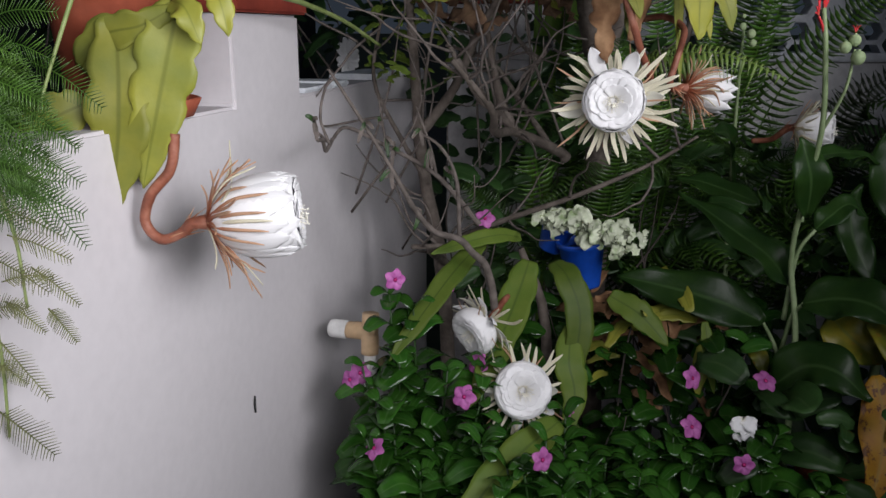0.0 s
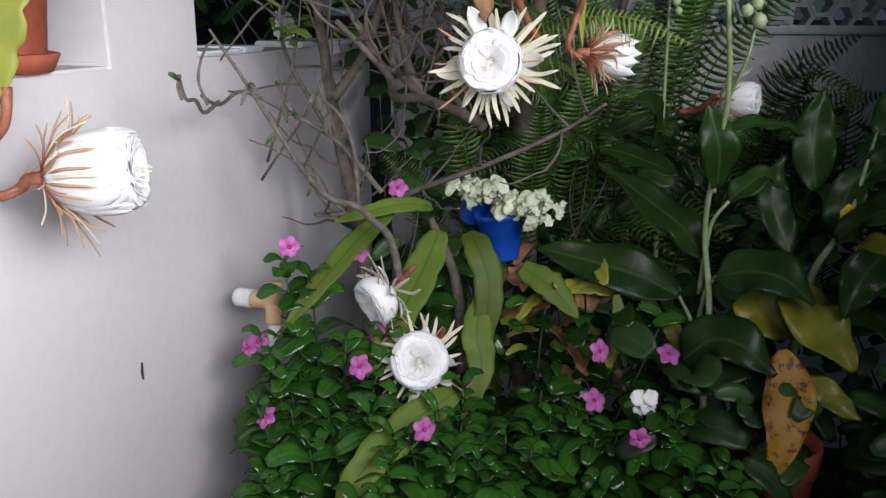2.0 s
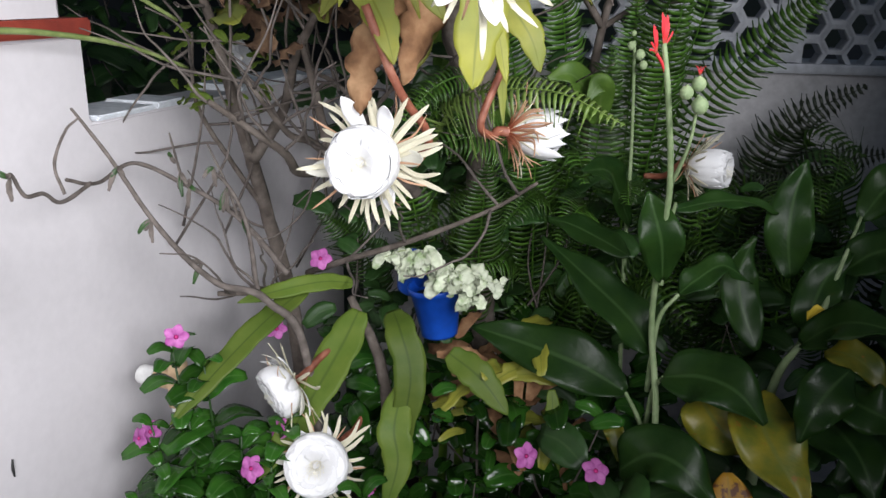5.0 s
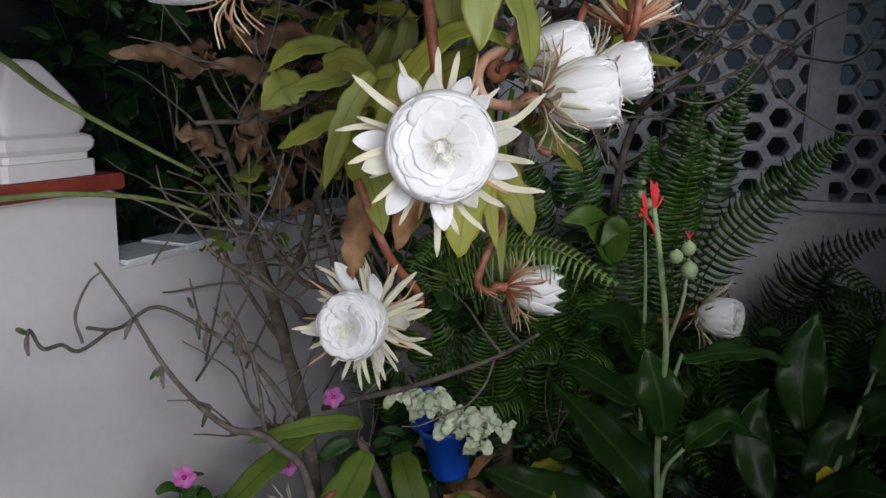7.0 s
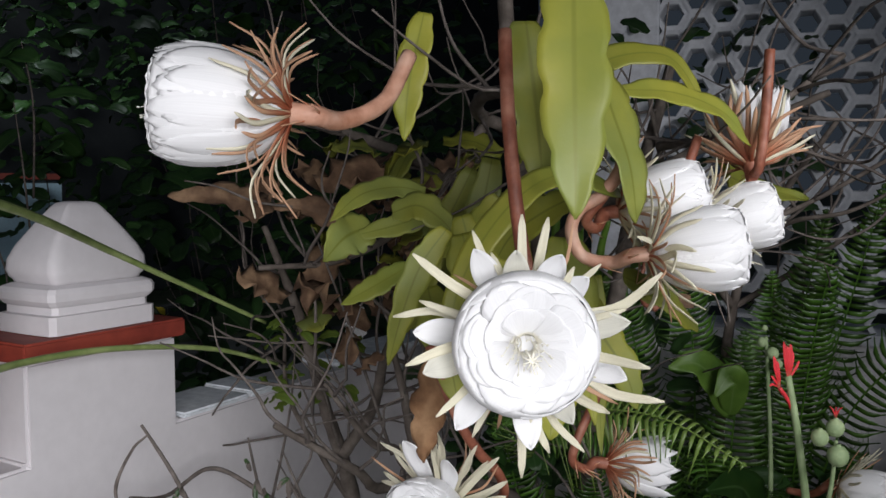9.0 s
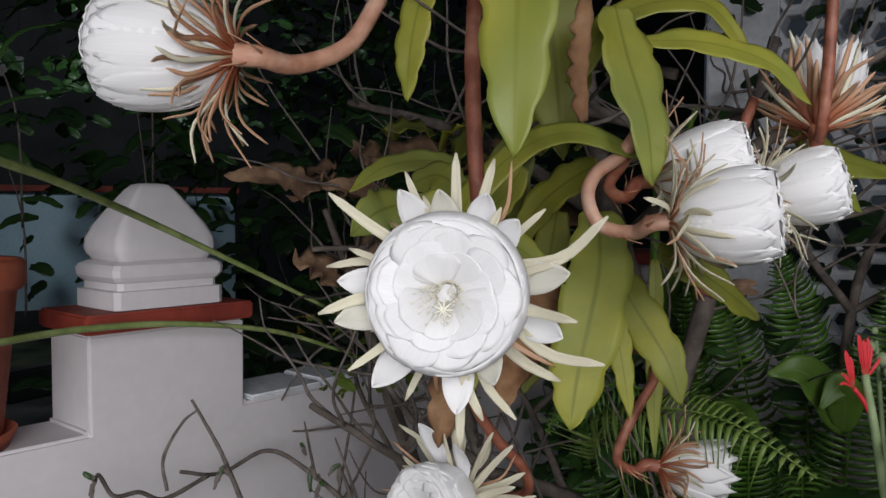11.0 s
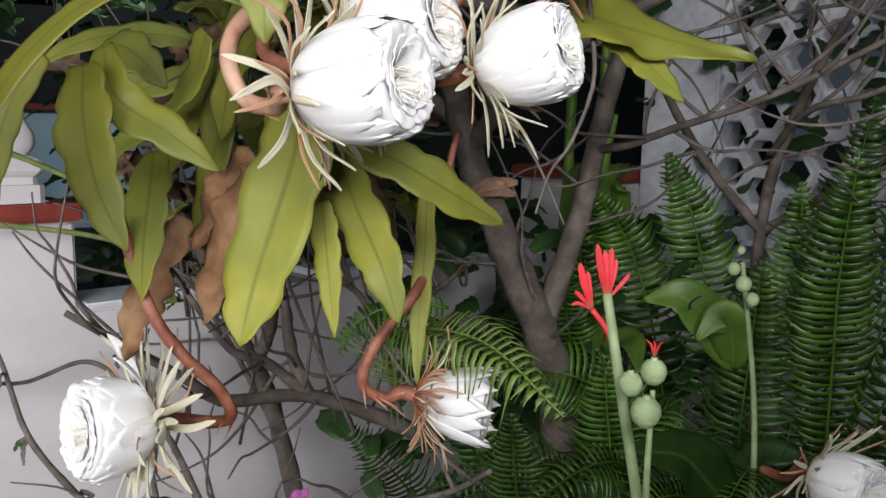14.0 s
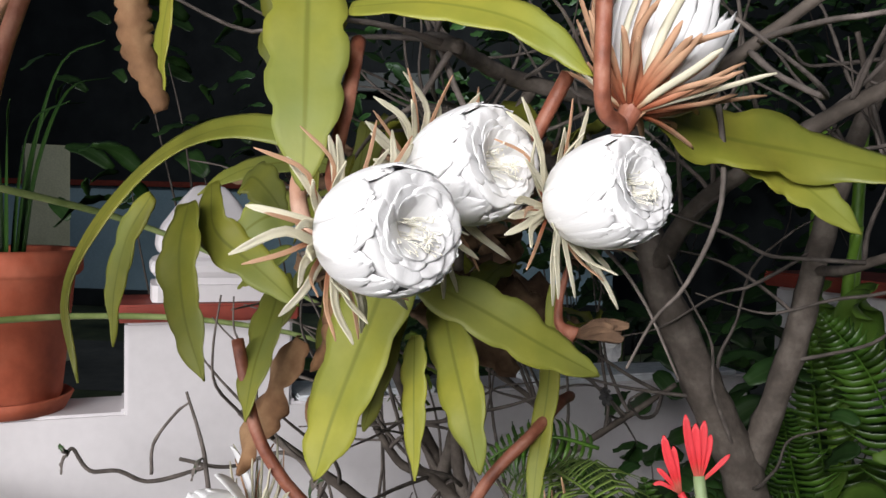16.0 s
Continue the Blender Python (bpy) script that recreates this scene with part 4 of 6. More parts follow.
# plant in the pot on the wall, with a flower hanging over
POT = wall_place(-0.262, -0.06, TOP)
pot = thing("terracotta_pot", POT, "terracotta flower pot in a saucer on the wall top", "pot")
g = Geo()
lathe(g, [(0.0, 0.010), (0.062, 0.010), (0.067, 0.018), (0.084, 0.180), (0.090, 0.183), (0.094, 0.188), (0.094, 0.212), (0.090, 0.217), (0.084, 0.215), (0.081, 0.196), (0.0, 0.193)], 40)
part_mesh("pot_body", g.mesh("pot_body", "terracotta"), pot)
g = Geo()
lathe(g, [(0.0, 0.0), (0.072, 0.0), (0.082, 0.020), (0.078, 0.022), (0.071, 0.009), (0.0, 0.009)], 40)
part_mesh("saucer", g.mesh("saucer", "terracotta"), pot, "shallow terracotta saucer")
g = Geo()
lathe(g, [(0.0, 0.195), (0.080, 0.198), (0.05, 0.206), (0.0, 0.208)], 24)
part_mesh("soil", g.mesh("soil", "soil"), pot)
hang = thing("orchid_cactus", (POT.x, POT.y, TOP + 0.23), "potted cactus with broad green stems hanging over the wall", "cactus")
for pts, w, s, y in (([(-0.188, 1.035, 1.435), (-0.184, 1.022, 1.385), (-0.186, 1.015, 1.329), (-0.195, 1.018, 1.283), (-0.205, 1.026, 1.238)], 0.066, 0.1, 0), ([(-0.125, 1.048, 1.455), (-0.136, 1.034, 1.400), (-0.150, 1.026, 1.340), (-0.172, 1.028, 1.262)], 0.066, 0.5, 0),
                     ([(-0.235, 1.045, 1.385), (-0.200, 1.03, 1.418), (-0.160, 1.03, 1.428), (-0.120, 1.04, 1.450)], 0.040, 0.9, 0), ([(-0.130, 1.040, 1.452), (-0.110, 1.022, 1.444), (-0.095, 1.018, 1.410)], 0.034, 0.8, 1),
                     ([(-0.100, 1.045, 1.480), (-0.076, 1.022, 1.455), (-0.067, 1.020, 1.418)], 0.030, 0.3, 1), ([(-0.220, 1.02, 1.352), (-0.255, 1.0, 1.330), (-0.285, 0.99, 1.280)], 0.050, 0.6, 0)):
    cactus_leaf(hang, pts, w, (0.25, -0.95, 0.1), yellow=bool(y), seed=s, wave=0.06, notch=0.20)
cactus_flower((-0.100, 1.026, 1.228), (0.97, 0.18, 0.10), 1.04, 0.5, [(-0.134, 1.030, 1.320), (-0.141, 1.028, 1.283), (-0.164, 1.026, 1.255), (-0.172, 1.026, 1.226), (-0.155, 1.024, 1.208), (-0.130, 1.024, 1.217)], "white cactus flower hanging before the wall on a curved stem", "pink", seed=25, back=0.15, stem_r=(0.0056, 0.0056, 0.0064))

# long strap leaves standing in the pot
strap = thing("strap_leaf_plant", (POT.x, POT.y, TOP + 0.20), "slender strap-leaved plant rising from the terracotta pot", "plant")
for k in range(9):
    a, h = k * 2.4, 0.20 + 0.03 * (k % 4)
    o = np.array([math.cos(a), math.sin(a), 0.0])
    p = np.array([POT.x, POT.y, TOP + 0.20]) + o * 0.02
    g = Geo()
    blade(g, [p, p + o * 0.02 + np.array([0, 0, h * 0.5]), p + o * 0.06 + np.array([0, 0, h * 0.9]), p + o * (0.12 + 0.02 * (k % 3)) + np.array([0, 0, h])], 0.011, (0.4, -0.6, 0.6), lambda u: 1 - 0.8 * u ** 2, n=16, m=5, thick=0.001, fold=0.3)
    part("leaf", g, "canna_leaf", strap)

# long trailing stems between the pot and the cluster
trail = thing("trailing_stem", (-0.02, 1.25, 1.55), "long thin green trailing stems crossing before the wall", "stem")
for pts in ([(0.12, 0.98, 1.648), (0.093, 1.035, 1.640), (0.046, 1.131, 1.621), (-0.02, 1.276, 1.584), (-0.016, 1.424, 1.522), (0.02, 1.52, 1.47)], [(-0.05, 1.05, 1.468), (-0.056, 1.116, 1.469), (-0.081, 1.228, 1.467), (-0.070, 1.356, 1.459), (-0.038, 1.487, 1.436), (0.0, 1.58, 1.40)]):
    g = Geo()
    tube(g, pts, [0.0038, 0.0042, 0.0026], 7, 36, 0.1)
    part("stem", g, "stem_green", trail)

# ---- periwinkle bed ----
leaf_shape = lambda u: 0.12 + 0.88 * math.sin(math.pi * (0.05 + 0.88 * u ** 0.9)) ** 0.7


def periwinkle_flower(parent, place, facing, size=1.0, tint=None):
    d = unit(facing)
    q = Vector(d).to_track_quat("Z", "Y").to_matrix().to_4x4()
    g = Geo()
    for i in range(5):
        a = 2 * math.pi * i / 5
        n, m = 7, 5
        grid = np.zeros((n, m, 3))
        for k in range(n):
            u = k / (n - 1)
            r = 0.002 + 0.021 * u
            for j in range(m):
                v = -1 + 2 * j / (m - 1)
                w = 0.0105 * math.sin(math.pi * (0.08 + 0.80 * u ** 0.8)) ** 0.8
                x, y, z = r - 0.002 * v * v * u, v * w, 0.002 * u - 0.004 * u ** 3 + 0.0015 * v * v
                grid[k, j] = (x * math.cos(a) - y * math.sin(a), x * math.sin(a) + y * math.cos(a), z)
        sheet(g, grid * size, 0.0008)
    m = Matrix.Translation(Vector(place) - parent.location) @ q
    ob = part_mesh("flower", g.mesh("flower", tint or "periwinkle_pink"), parent, "pink five-petalled flower")
    ob.matrix_local = m
    e = Geo()
    lathe(e, [(0.0, -0.012), (0.0012, -0.01), (0.0014, 0.001), (0.0034, 0.0016), (0.001, 0.003), (0.0, 0.003)], 10)
    part_mesh("flower_eye", e.mesh("flower_eye", "periwinkle_eye"), ob)


rnd = random.Random(4)


def periwinkle(centre, tips, label, count):
    """A bushy plant: upright stems, glossy leaves in pairs, a rosette on each tip."""
    th = thing("periwinkle_plant", (centre[0], centre[1], 0.0), label, "flowering plant", "periwinkle plants")
    stems, leaves = Geo(), Geo()
    single = 0
    for tip in tips:
        tip = np.array(tip)
        foot = np.array([centre[0] + (tip[0] - centre[0]) * 0.3, centre[1] + (tip[1] - centre[1]) * 0.3, 0.25])
        mid = foot * 0.4 + tip * 0.6 + np.array([rnd.uniform(-0.02, 0.02), 0.03, 0.0])
        pts = [foot, mid, tip]
        tube(stems, pts, [0.0035, 0.0028, 0.0015], 5, 8)
        line = spline(pts, 24)
        for k in range(count):
            q = line[23 - int(k * 1.4)]
            a0 = k * 1.57 + rnd.uniform(-0.9, 0.9)
            size = (0.026 + 0.009 * min(k, 4)) * rnd.uniform(0.7, 1.35)
            for side in (0, math.pi):
                a = a0 + side
                out = np.array([math.cos(a), math.sin(a), 0.0])
                lift = 0.9 - 0.22 * min(k, 4) + rnd.uniform(-0.6, 0.6)
                p1 = q + out * size * 0.55 + np.array([0, 0, size * 0.5 * lift])
                p2 = q + out * size * 1.15 + np.array([0, 0, size * (0.75 * lift - 0.35)])
                # the leaves at the tips can be told apart: each is a part of its own
                g = leaves
                if k < 3 and single < 110:
                    g = Geo()
                blade(g, [q, p1, p2], size * rnd.uniform(0.55, 0.72), np.array([rnd.uniform(-0.35, 0.35), rnd.uniform(-0.6, 0.1), 1.0]) - out * 0.4, leaf_shape, n=8, m=5, thick=0.0009, fold=0.16)
                if g is not leaves:
                    single += 1
                    part("leaf", g, "periwinkle_leaf", th)
    part("stem_growth", stems, "tree_leaf", th)["kind"] = "stuff"
    ob = part("foliage", leaves, "periwinkle_leaf", th, "glossy dark green leaves")
    ob["kind"] = "stuff"
    return th


def bed_tips(x0, x1, y0, y1, n, low, slope):
    out = []
    for _ in range(n):
        x, y = rnd.uniform(x0, x1), rnd.uniform(y0, y1)
        out.append((x, y, low + slope * (y - y0) + rnd.uniform(-0.07, 0.05)))
    return out


p_a = periwinkle((0.10, 1.38), bed_tips(0.0, 0.20, 1.26, 1.46, 20, 0.74, 0.9) + [(0.035, 1.40, 1.03), (-0.01, 1.40, 0.91), (0.01, 1.31, 0.83), (0.07, 1.42, 1.0), (0.02, 1.36, 0.87), (0.05, 1.40, 0.93)], "bushy periwinkle with glossy leaves and pink flowers beside the wall", 7)
p_b = periwinkle((0.30, 1.28), bed_tips(0.17, 0.45, 1.10, 1.40, 40, 0.72, 0.35), "bushy periwinkle with glossy leaves and a pink flower", 7)
p_c = periwinkle((0.55, 1.36), bed_tips(0.42, 0.72, 1.14, 1.46, 40, 0.68, 0.36), "bushy periwinkle with dark leaves and several pink flowers", 7)
for p, places in ((p_a, [(0.045, 1.395, 1.055), (-0.014, 1.405, 0.895), (0.021, 1.315, 0.812), (0.173, 1.43, 0.905), (0.154, 1.37, 0.876), (0.176, 1.633, 1.10), (0.113, 1.59, 0.99), (-0.03, 1.40, 0.885)]), (p_b, [(0.269, 1.228, 0.852), (0.317, 1.39, 0.85)]), (p_c, [(0.515, 1.418, 0.815), (0.625, 1.430, 0.893), (0.527, 1.49, 0.868), (0.575, 1.335, 0.798)])):
    for i, q in enumerate(places):
        periwinkle_flower(p, q, (rnd.uniform(-0.7, 0.7), -0.8, rnd.uniform(0.1, 1.1)), 0.45 if q[0] == 0.317 else rnd.uniform(0.74, 0.92))
soil = Geo()
n = 26
grid = [(-0.15 + 1.9 * i / n, 0.95 + 1.65 * j / n, 0.27 + 0.03 * noise.noise((i * 0.5, j * 0.5, 0))) for i in range(n + 1) for j in range(n + 1)]
soil.add(grid, [(i * (n + 1) + j, (i + 1) * (n + 1) + j, (i + 1) * (n + 1) + j + 1, i * (n + 1) + j + 1) for i in range(n) for j in range(n)], [(0, 0)] * len(grid))
structure("garden_bed", soil.mesh("garden_bed", "soil"), "raised garden bed of dark soil", "soil")

# ---- canna ----
surface("stem_bright", (0.11, 0.25, 0.02), (0.18, 0.34, 0.04), scale=25, rough=0.4, bump=0.1)
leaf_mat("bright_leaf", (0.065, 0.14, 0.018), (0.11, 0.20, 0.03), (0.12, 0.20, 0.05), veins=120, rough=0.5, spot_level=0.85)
canna_profile = lambda u: 0.06 + 0.94 * math.sin(math.pi * (0.03 + 0.955 * u ** 0.80)) ** 1.0 * (1 - 0.8 * max(0.0, u - 0.8) ** 1.2)


def canna_leaf(parent, pts, width, face, material="canna_leaf", fold=0.18, wave=0.04, seed=0.0):
    g = Geo()
    blade(g, pts, width, face, canna_profile, n=26, m=9, thick=0.0010, fold=fold, wave=wave, waves=2.3, seed=seed)
    return part("leaf", g, material, parent)


canna = thing("canna_plant", (0.71, 1.56, 0.27), "canna lily with broad dark leaves, red flower and green pods", "canna plant")
g = Geo()
tube(g, [(0.72, 1.57, 0.27), (0.715, 1.56, 0.85), (0.695, 1.575, 1.05), (0.692, 1.540, 1.17), (0.693, 1.505, 1.28), (0.679, 1.488, 1.39), (0.667, 1.484, 1.458)], [0.007, 0.0055, 0.0046, 0.0044, 0.0043, 0.0040, 0.0034], 10, 40, 0.05)
part("stalk", g, "canna_stem", canna)
g = Geo()
tube(g, [(0.694, 1.510, 1.275), (0.708, 1.475, 1.34), (0.712, 1.468, 1.40)], [0.003, 0.0024, 0.0018], 8)
part("side_stalk", g, "canna_stem", canna)
for c, r in (((0.697, 1.465, 1.402), 0.0086), ((0.713, 1.456, 1.388), 0.0104), ((0.711, 1.470, 1.412), 0.0090)):
    g = Geo()
    lathe(g, [(0.0, -r), (r * 0.45, -r * 0.92), (r * 0.82, -r * 0.55), (r, 0), (r * 0.9, r * 0.5), (r * 0.55, r * 0.9), (r * 0.2, r), (r * 0.28, r * 1.15), (0, r * 1.1)], 18, c)
    cap = part("seed_pod", g, "capsule_green", canna, "round warty green seed pod")
g = Geo()
for a in range(3):
    tube(g, [(0.711, 1.470, 1.423), (0.711 + 0.003 * (a - 1), 1.470, 1.431), (0.711 + 0.006 * (a - 1), 1.468, 1.434)], [0.0012, 0.0008, 0.0003], 5, 5)
part("pod_sepals", g, "canna_petal", canna)
top, fork = np.array((0.667, 1.484, 1.453)), np.array((0.659, 1.478, 1.446))
for root, side, up, w in ((top, -0.009, 0.041, 0.0050), (top, -0.003, 0.036, 0.0056), (top, 0.002, 0.038, 0.0052), (top, 0.006, 0.030, 0.0044), (top, 0.017, 0.019, 0.0030),
                          (fork, -0.011, 0.034, 0.0054), (fork, -0.005, 0.028, 0.0044), (fork, -0.014, 0.014, 0.0032), (fork, -0.016, 0.004, 0.0026)):
    a, b = root, root + np.array((side * 0.62, side * 0.78, up))
    g = Geo()
    blade(g, [a, a * 0.5 + b * 0.5 + np.array([side * 0.12, side * 0.12, 0.003]), b], w, (0.6, -0.7, 0.3), lambda u: 0.3 + 0.7 * math.sin(math.pi * (0.05 + 0.82 * u)) if u < 0.96 else 0.2, n=10, m=5, thick=0.001, fold=0.5)
    part("petal", g, "canna_petal", canna, "bright red petal")
g = Geo()
tube(g, [(0.673, 1.486, 1.420), (0.667, 1.483, 1.434), fork], [0.0022, 0.0020, 0.0022], 8)
part("flower_stalk", g, "canna_petal", canna)
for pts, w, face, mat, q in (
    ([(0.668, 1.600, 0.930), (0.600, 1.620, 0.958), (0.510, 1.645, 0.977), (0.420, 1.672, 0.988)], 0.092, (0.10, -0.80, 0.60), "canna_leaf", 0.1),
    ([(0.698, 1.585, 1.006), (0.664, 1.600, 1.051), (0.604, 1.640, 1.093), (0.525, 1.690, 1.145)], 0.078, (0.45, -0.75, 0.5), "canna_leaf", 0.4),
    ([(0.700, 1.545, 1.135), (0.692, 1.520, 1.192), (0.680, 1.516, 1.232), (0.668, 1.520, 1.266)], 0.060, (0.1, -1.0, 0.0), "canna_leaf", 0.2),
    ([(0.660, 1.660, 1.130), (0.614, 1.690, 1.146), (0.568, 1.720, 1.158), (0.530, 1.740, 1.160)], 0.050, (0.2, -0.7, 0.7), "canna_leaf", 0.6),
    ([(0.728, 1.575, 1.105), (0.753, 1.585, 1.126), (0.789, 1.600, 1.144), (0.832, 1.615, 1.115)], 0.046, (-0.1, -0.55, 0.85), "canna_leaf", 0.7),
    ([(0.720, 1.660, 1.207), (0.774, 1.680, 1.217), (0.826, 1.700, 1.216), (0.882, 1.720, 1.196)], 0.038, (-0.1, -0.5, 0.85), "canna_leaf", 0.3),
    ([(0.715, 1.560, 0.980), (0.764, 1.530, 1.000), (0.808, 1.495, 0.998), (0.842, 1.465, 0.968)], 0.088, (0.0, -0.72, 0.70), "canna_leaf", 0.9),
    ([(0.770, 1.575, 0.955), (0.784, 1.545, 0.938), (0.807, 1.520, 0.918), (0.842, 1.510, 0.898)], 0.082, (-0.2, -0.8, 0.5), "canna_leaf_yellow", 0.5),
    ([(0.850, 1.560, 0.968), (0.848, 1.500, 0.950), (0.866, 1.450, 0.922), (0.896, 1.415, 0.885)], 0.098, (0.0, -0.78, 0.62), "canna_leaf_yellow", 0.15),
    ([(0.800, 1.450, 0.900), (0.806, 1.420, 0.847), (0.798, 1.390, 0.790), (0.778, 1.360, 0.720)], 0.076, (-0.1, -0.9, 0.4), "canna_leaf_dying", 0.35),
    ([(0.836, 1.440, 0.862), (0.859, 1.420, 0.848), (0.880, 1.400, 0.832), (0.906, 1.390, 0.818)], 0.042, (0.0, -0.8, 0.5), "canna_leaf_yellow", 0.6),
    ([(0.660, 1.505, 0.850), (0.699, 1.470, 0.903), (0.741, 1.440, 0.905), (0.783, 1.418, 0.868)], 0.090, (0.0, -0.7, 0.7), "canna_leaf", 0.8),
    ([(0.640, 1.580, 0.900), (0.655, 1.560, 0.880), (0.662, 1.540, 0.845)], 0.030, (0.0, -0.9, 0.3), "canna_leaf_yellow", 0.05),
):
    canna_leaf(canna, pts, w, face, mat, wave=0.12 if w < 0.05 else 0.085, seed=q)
# leaf stalks that curve out of the main stalk
for pts in ([(0.703, 1.600, 0.85), (0.690, 1.598, 0.89), (0.668, 1.600, 0.930)], [(0.699, 1.592, 0.94), (0.700, 1.582, 1.01), (0.705, 1.574, 1.070), (0.728, 1.575, 1.105)], [(0.702, 1.595, 0.88), (0.706, 1.575, 0.95), (0.718, 1.560, 0.981)], [(0.700, 1.565, 1.12), (0.706, 1.60, 1.18), (0.720, 1.66, 1.217)]):
    g = Geo()
    tube(g, pts, [0.0045, 0.0038, 0.0030], 7, 16)
    part("leaf_stalk", g, "canna_stem", canna)
other = thing("canna_plant", (0.88, 1.62, 0.27), "canna lily with broad shaded leaves in front of a wall", "canna plant")
g = Geo()
tube(g, [(0.87, 1.62, 0.27), (0.872, 1.61, 0.8), (0.880, 1.595, 0.97), (0.905, 1.585, 1.04), (0.931, 1.60, 1.085), (0.959, 1.64, 1.146), (0.990, 1.69, 1.205)], [0.010, 0.009, 0.0065, 0.0050, 0.0042, 0.0034, 0.0024], 8, 30)
part("stalk", g, "canna_stem", other)
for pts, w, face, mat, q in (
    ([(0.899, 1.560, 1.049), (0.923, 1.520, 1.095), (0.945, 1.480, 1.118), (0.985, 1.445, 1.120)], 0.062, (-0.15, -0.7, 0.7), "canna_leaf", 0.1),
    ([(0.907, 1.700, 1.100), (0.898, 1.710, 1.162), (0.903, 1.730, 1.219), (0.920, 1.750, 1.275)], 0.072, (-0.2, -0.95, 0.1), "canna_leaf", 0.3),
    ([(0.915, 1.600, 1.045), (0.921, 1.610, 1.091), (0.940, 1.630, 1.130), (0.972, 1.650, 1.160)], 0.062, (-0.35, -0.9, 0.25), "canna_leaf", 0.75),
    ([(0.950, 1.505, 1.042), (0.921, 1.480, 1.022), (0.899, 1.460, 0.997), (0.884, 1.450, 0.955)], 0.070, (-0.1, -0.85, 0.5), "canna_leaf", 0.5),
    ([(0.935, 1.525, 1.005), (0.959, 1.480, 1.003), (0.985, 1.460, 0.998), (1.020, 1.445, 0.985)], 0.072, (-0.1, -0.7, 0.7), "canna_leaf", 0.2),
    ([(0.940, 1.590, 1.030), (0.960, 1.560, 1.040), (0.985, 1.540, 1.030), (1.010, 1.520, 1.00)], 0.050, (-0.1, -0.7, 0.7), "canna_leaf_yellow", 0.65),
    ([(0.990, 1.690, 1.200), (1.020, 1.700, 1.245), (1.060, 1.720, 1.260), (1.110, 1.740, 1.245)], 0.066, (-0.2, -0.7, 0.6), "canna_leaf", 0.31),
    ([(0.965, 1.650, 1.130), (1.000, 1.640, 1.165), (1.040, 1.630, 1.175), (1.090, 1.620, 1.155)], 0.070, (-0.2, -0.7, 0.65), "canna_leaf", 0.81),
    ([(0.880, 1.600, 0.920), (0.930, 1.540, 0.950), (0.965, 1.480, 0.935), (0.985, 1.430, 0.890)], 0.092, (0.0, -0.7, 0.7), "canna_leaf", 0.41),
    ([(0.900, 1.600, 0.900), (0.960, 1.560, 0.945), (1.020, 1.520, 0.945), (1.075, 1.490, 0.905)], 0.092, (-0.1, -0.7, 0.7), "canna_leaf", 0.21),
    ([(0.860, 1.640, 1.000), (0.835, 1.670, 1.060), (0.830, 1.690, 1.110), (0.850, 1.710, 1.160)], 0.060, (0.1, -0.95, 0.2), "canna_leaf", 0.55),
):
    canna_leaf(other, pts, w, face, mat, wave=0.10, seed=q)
g = Geo()
blade(g, [(0.915, 1.575, 1.075), (0.911, 1.57, 1.09), (0.918, 1.568, 1.105)], 0.02, (0, -1, 0.2), lambda u: 0.5 + 0.5 * math.sin(3 * u), n=8, m=5, thick=0.002, fold=0.4, wave=0.2)
part("faded_petal", g, "kerb_yellow", other, "small fallen yellow petal")
third = thing("canna_plant", (0.70, 1.86, 0.27), "canna stalk with green pods among fern fronds", "canna plant")
g = Geo()
tube(g, [(0.70, 1.86, 0.27), (0.668, 1.874, 1.0), (0.662, 1.872, 1.25), (0.650, 1.83, 1.44)], [0.006, 0.0045, 0.0034, 0.0026], 8, 30)
part("stalk", g, "canna_stem", third)
for c, r in (((0.645, 1.82, 1.433), 0.0070), ((0.659, 1.81, 1.42), 0.0085), ((0.666, 1.82, 1.403), 0.0072), ((0.648, 1.83, 1.452), 0.0045)):
    g = Geo()
    lathe(g, [(0.0, -r), (r * 0.5, -r * 0.9), (r * 0.85, -r * 0.5), (r, 0), (r * 0.9, r * 0.5), (r * 0.55, r * 0.9), (0, r * 1.1)], 16, c)
    part("seed_pod", g, "capsule_green", third, "round warty green seed pod")
canna_leaf(third, [(0.67, 1.87, 1.12), (0.64, 1.80, 1.20), (0.62, 1.76, 1.24), (0.58, 1.70, 1.25)], 0.07, (0.3, -0.7, 0.6), seed=0.1)
canna_leaf(third, [(0.60, 1.98, 1.28), (0.58, 1.95, 1.34), (0.55, 1.92, 1.375), (0.51, 1.90, 1.37)], 0.06, (0.3, -0.8, 0.5), "bright_leaf", seed=0.5)
canna_leaf(third, [(0.60, 1.98, 1.28), (0.605, 1.95, 1.33), (0.60, 1.92, 1.36), (0.58, 1.90, 1.33)], 0.05, (0.2, -0.9, 0.3), "bright_leaf", seed=0.8)

# ---- ferns ----


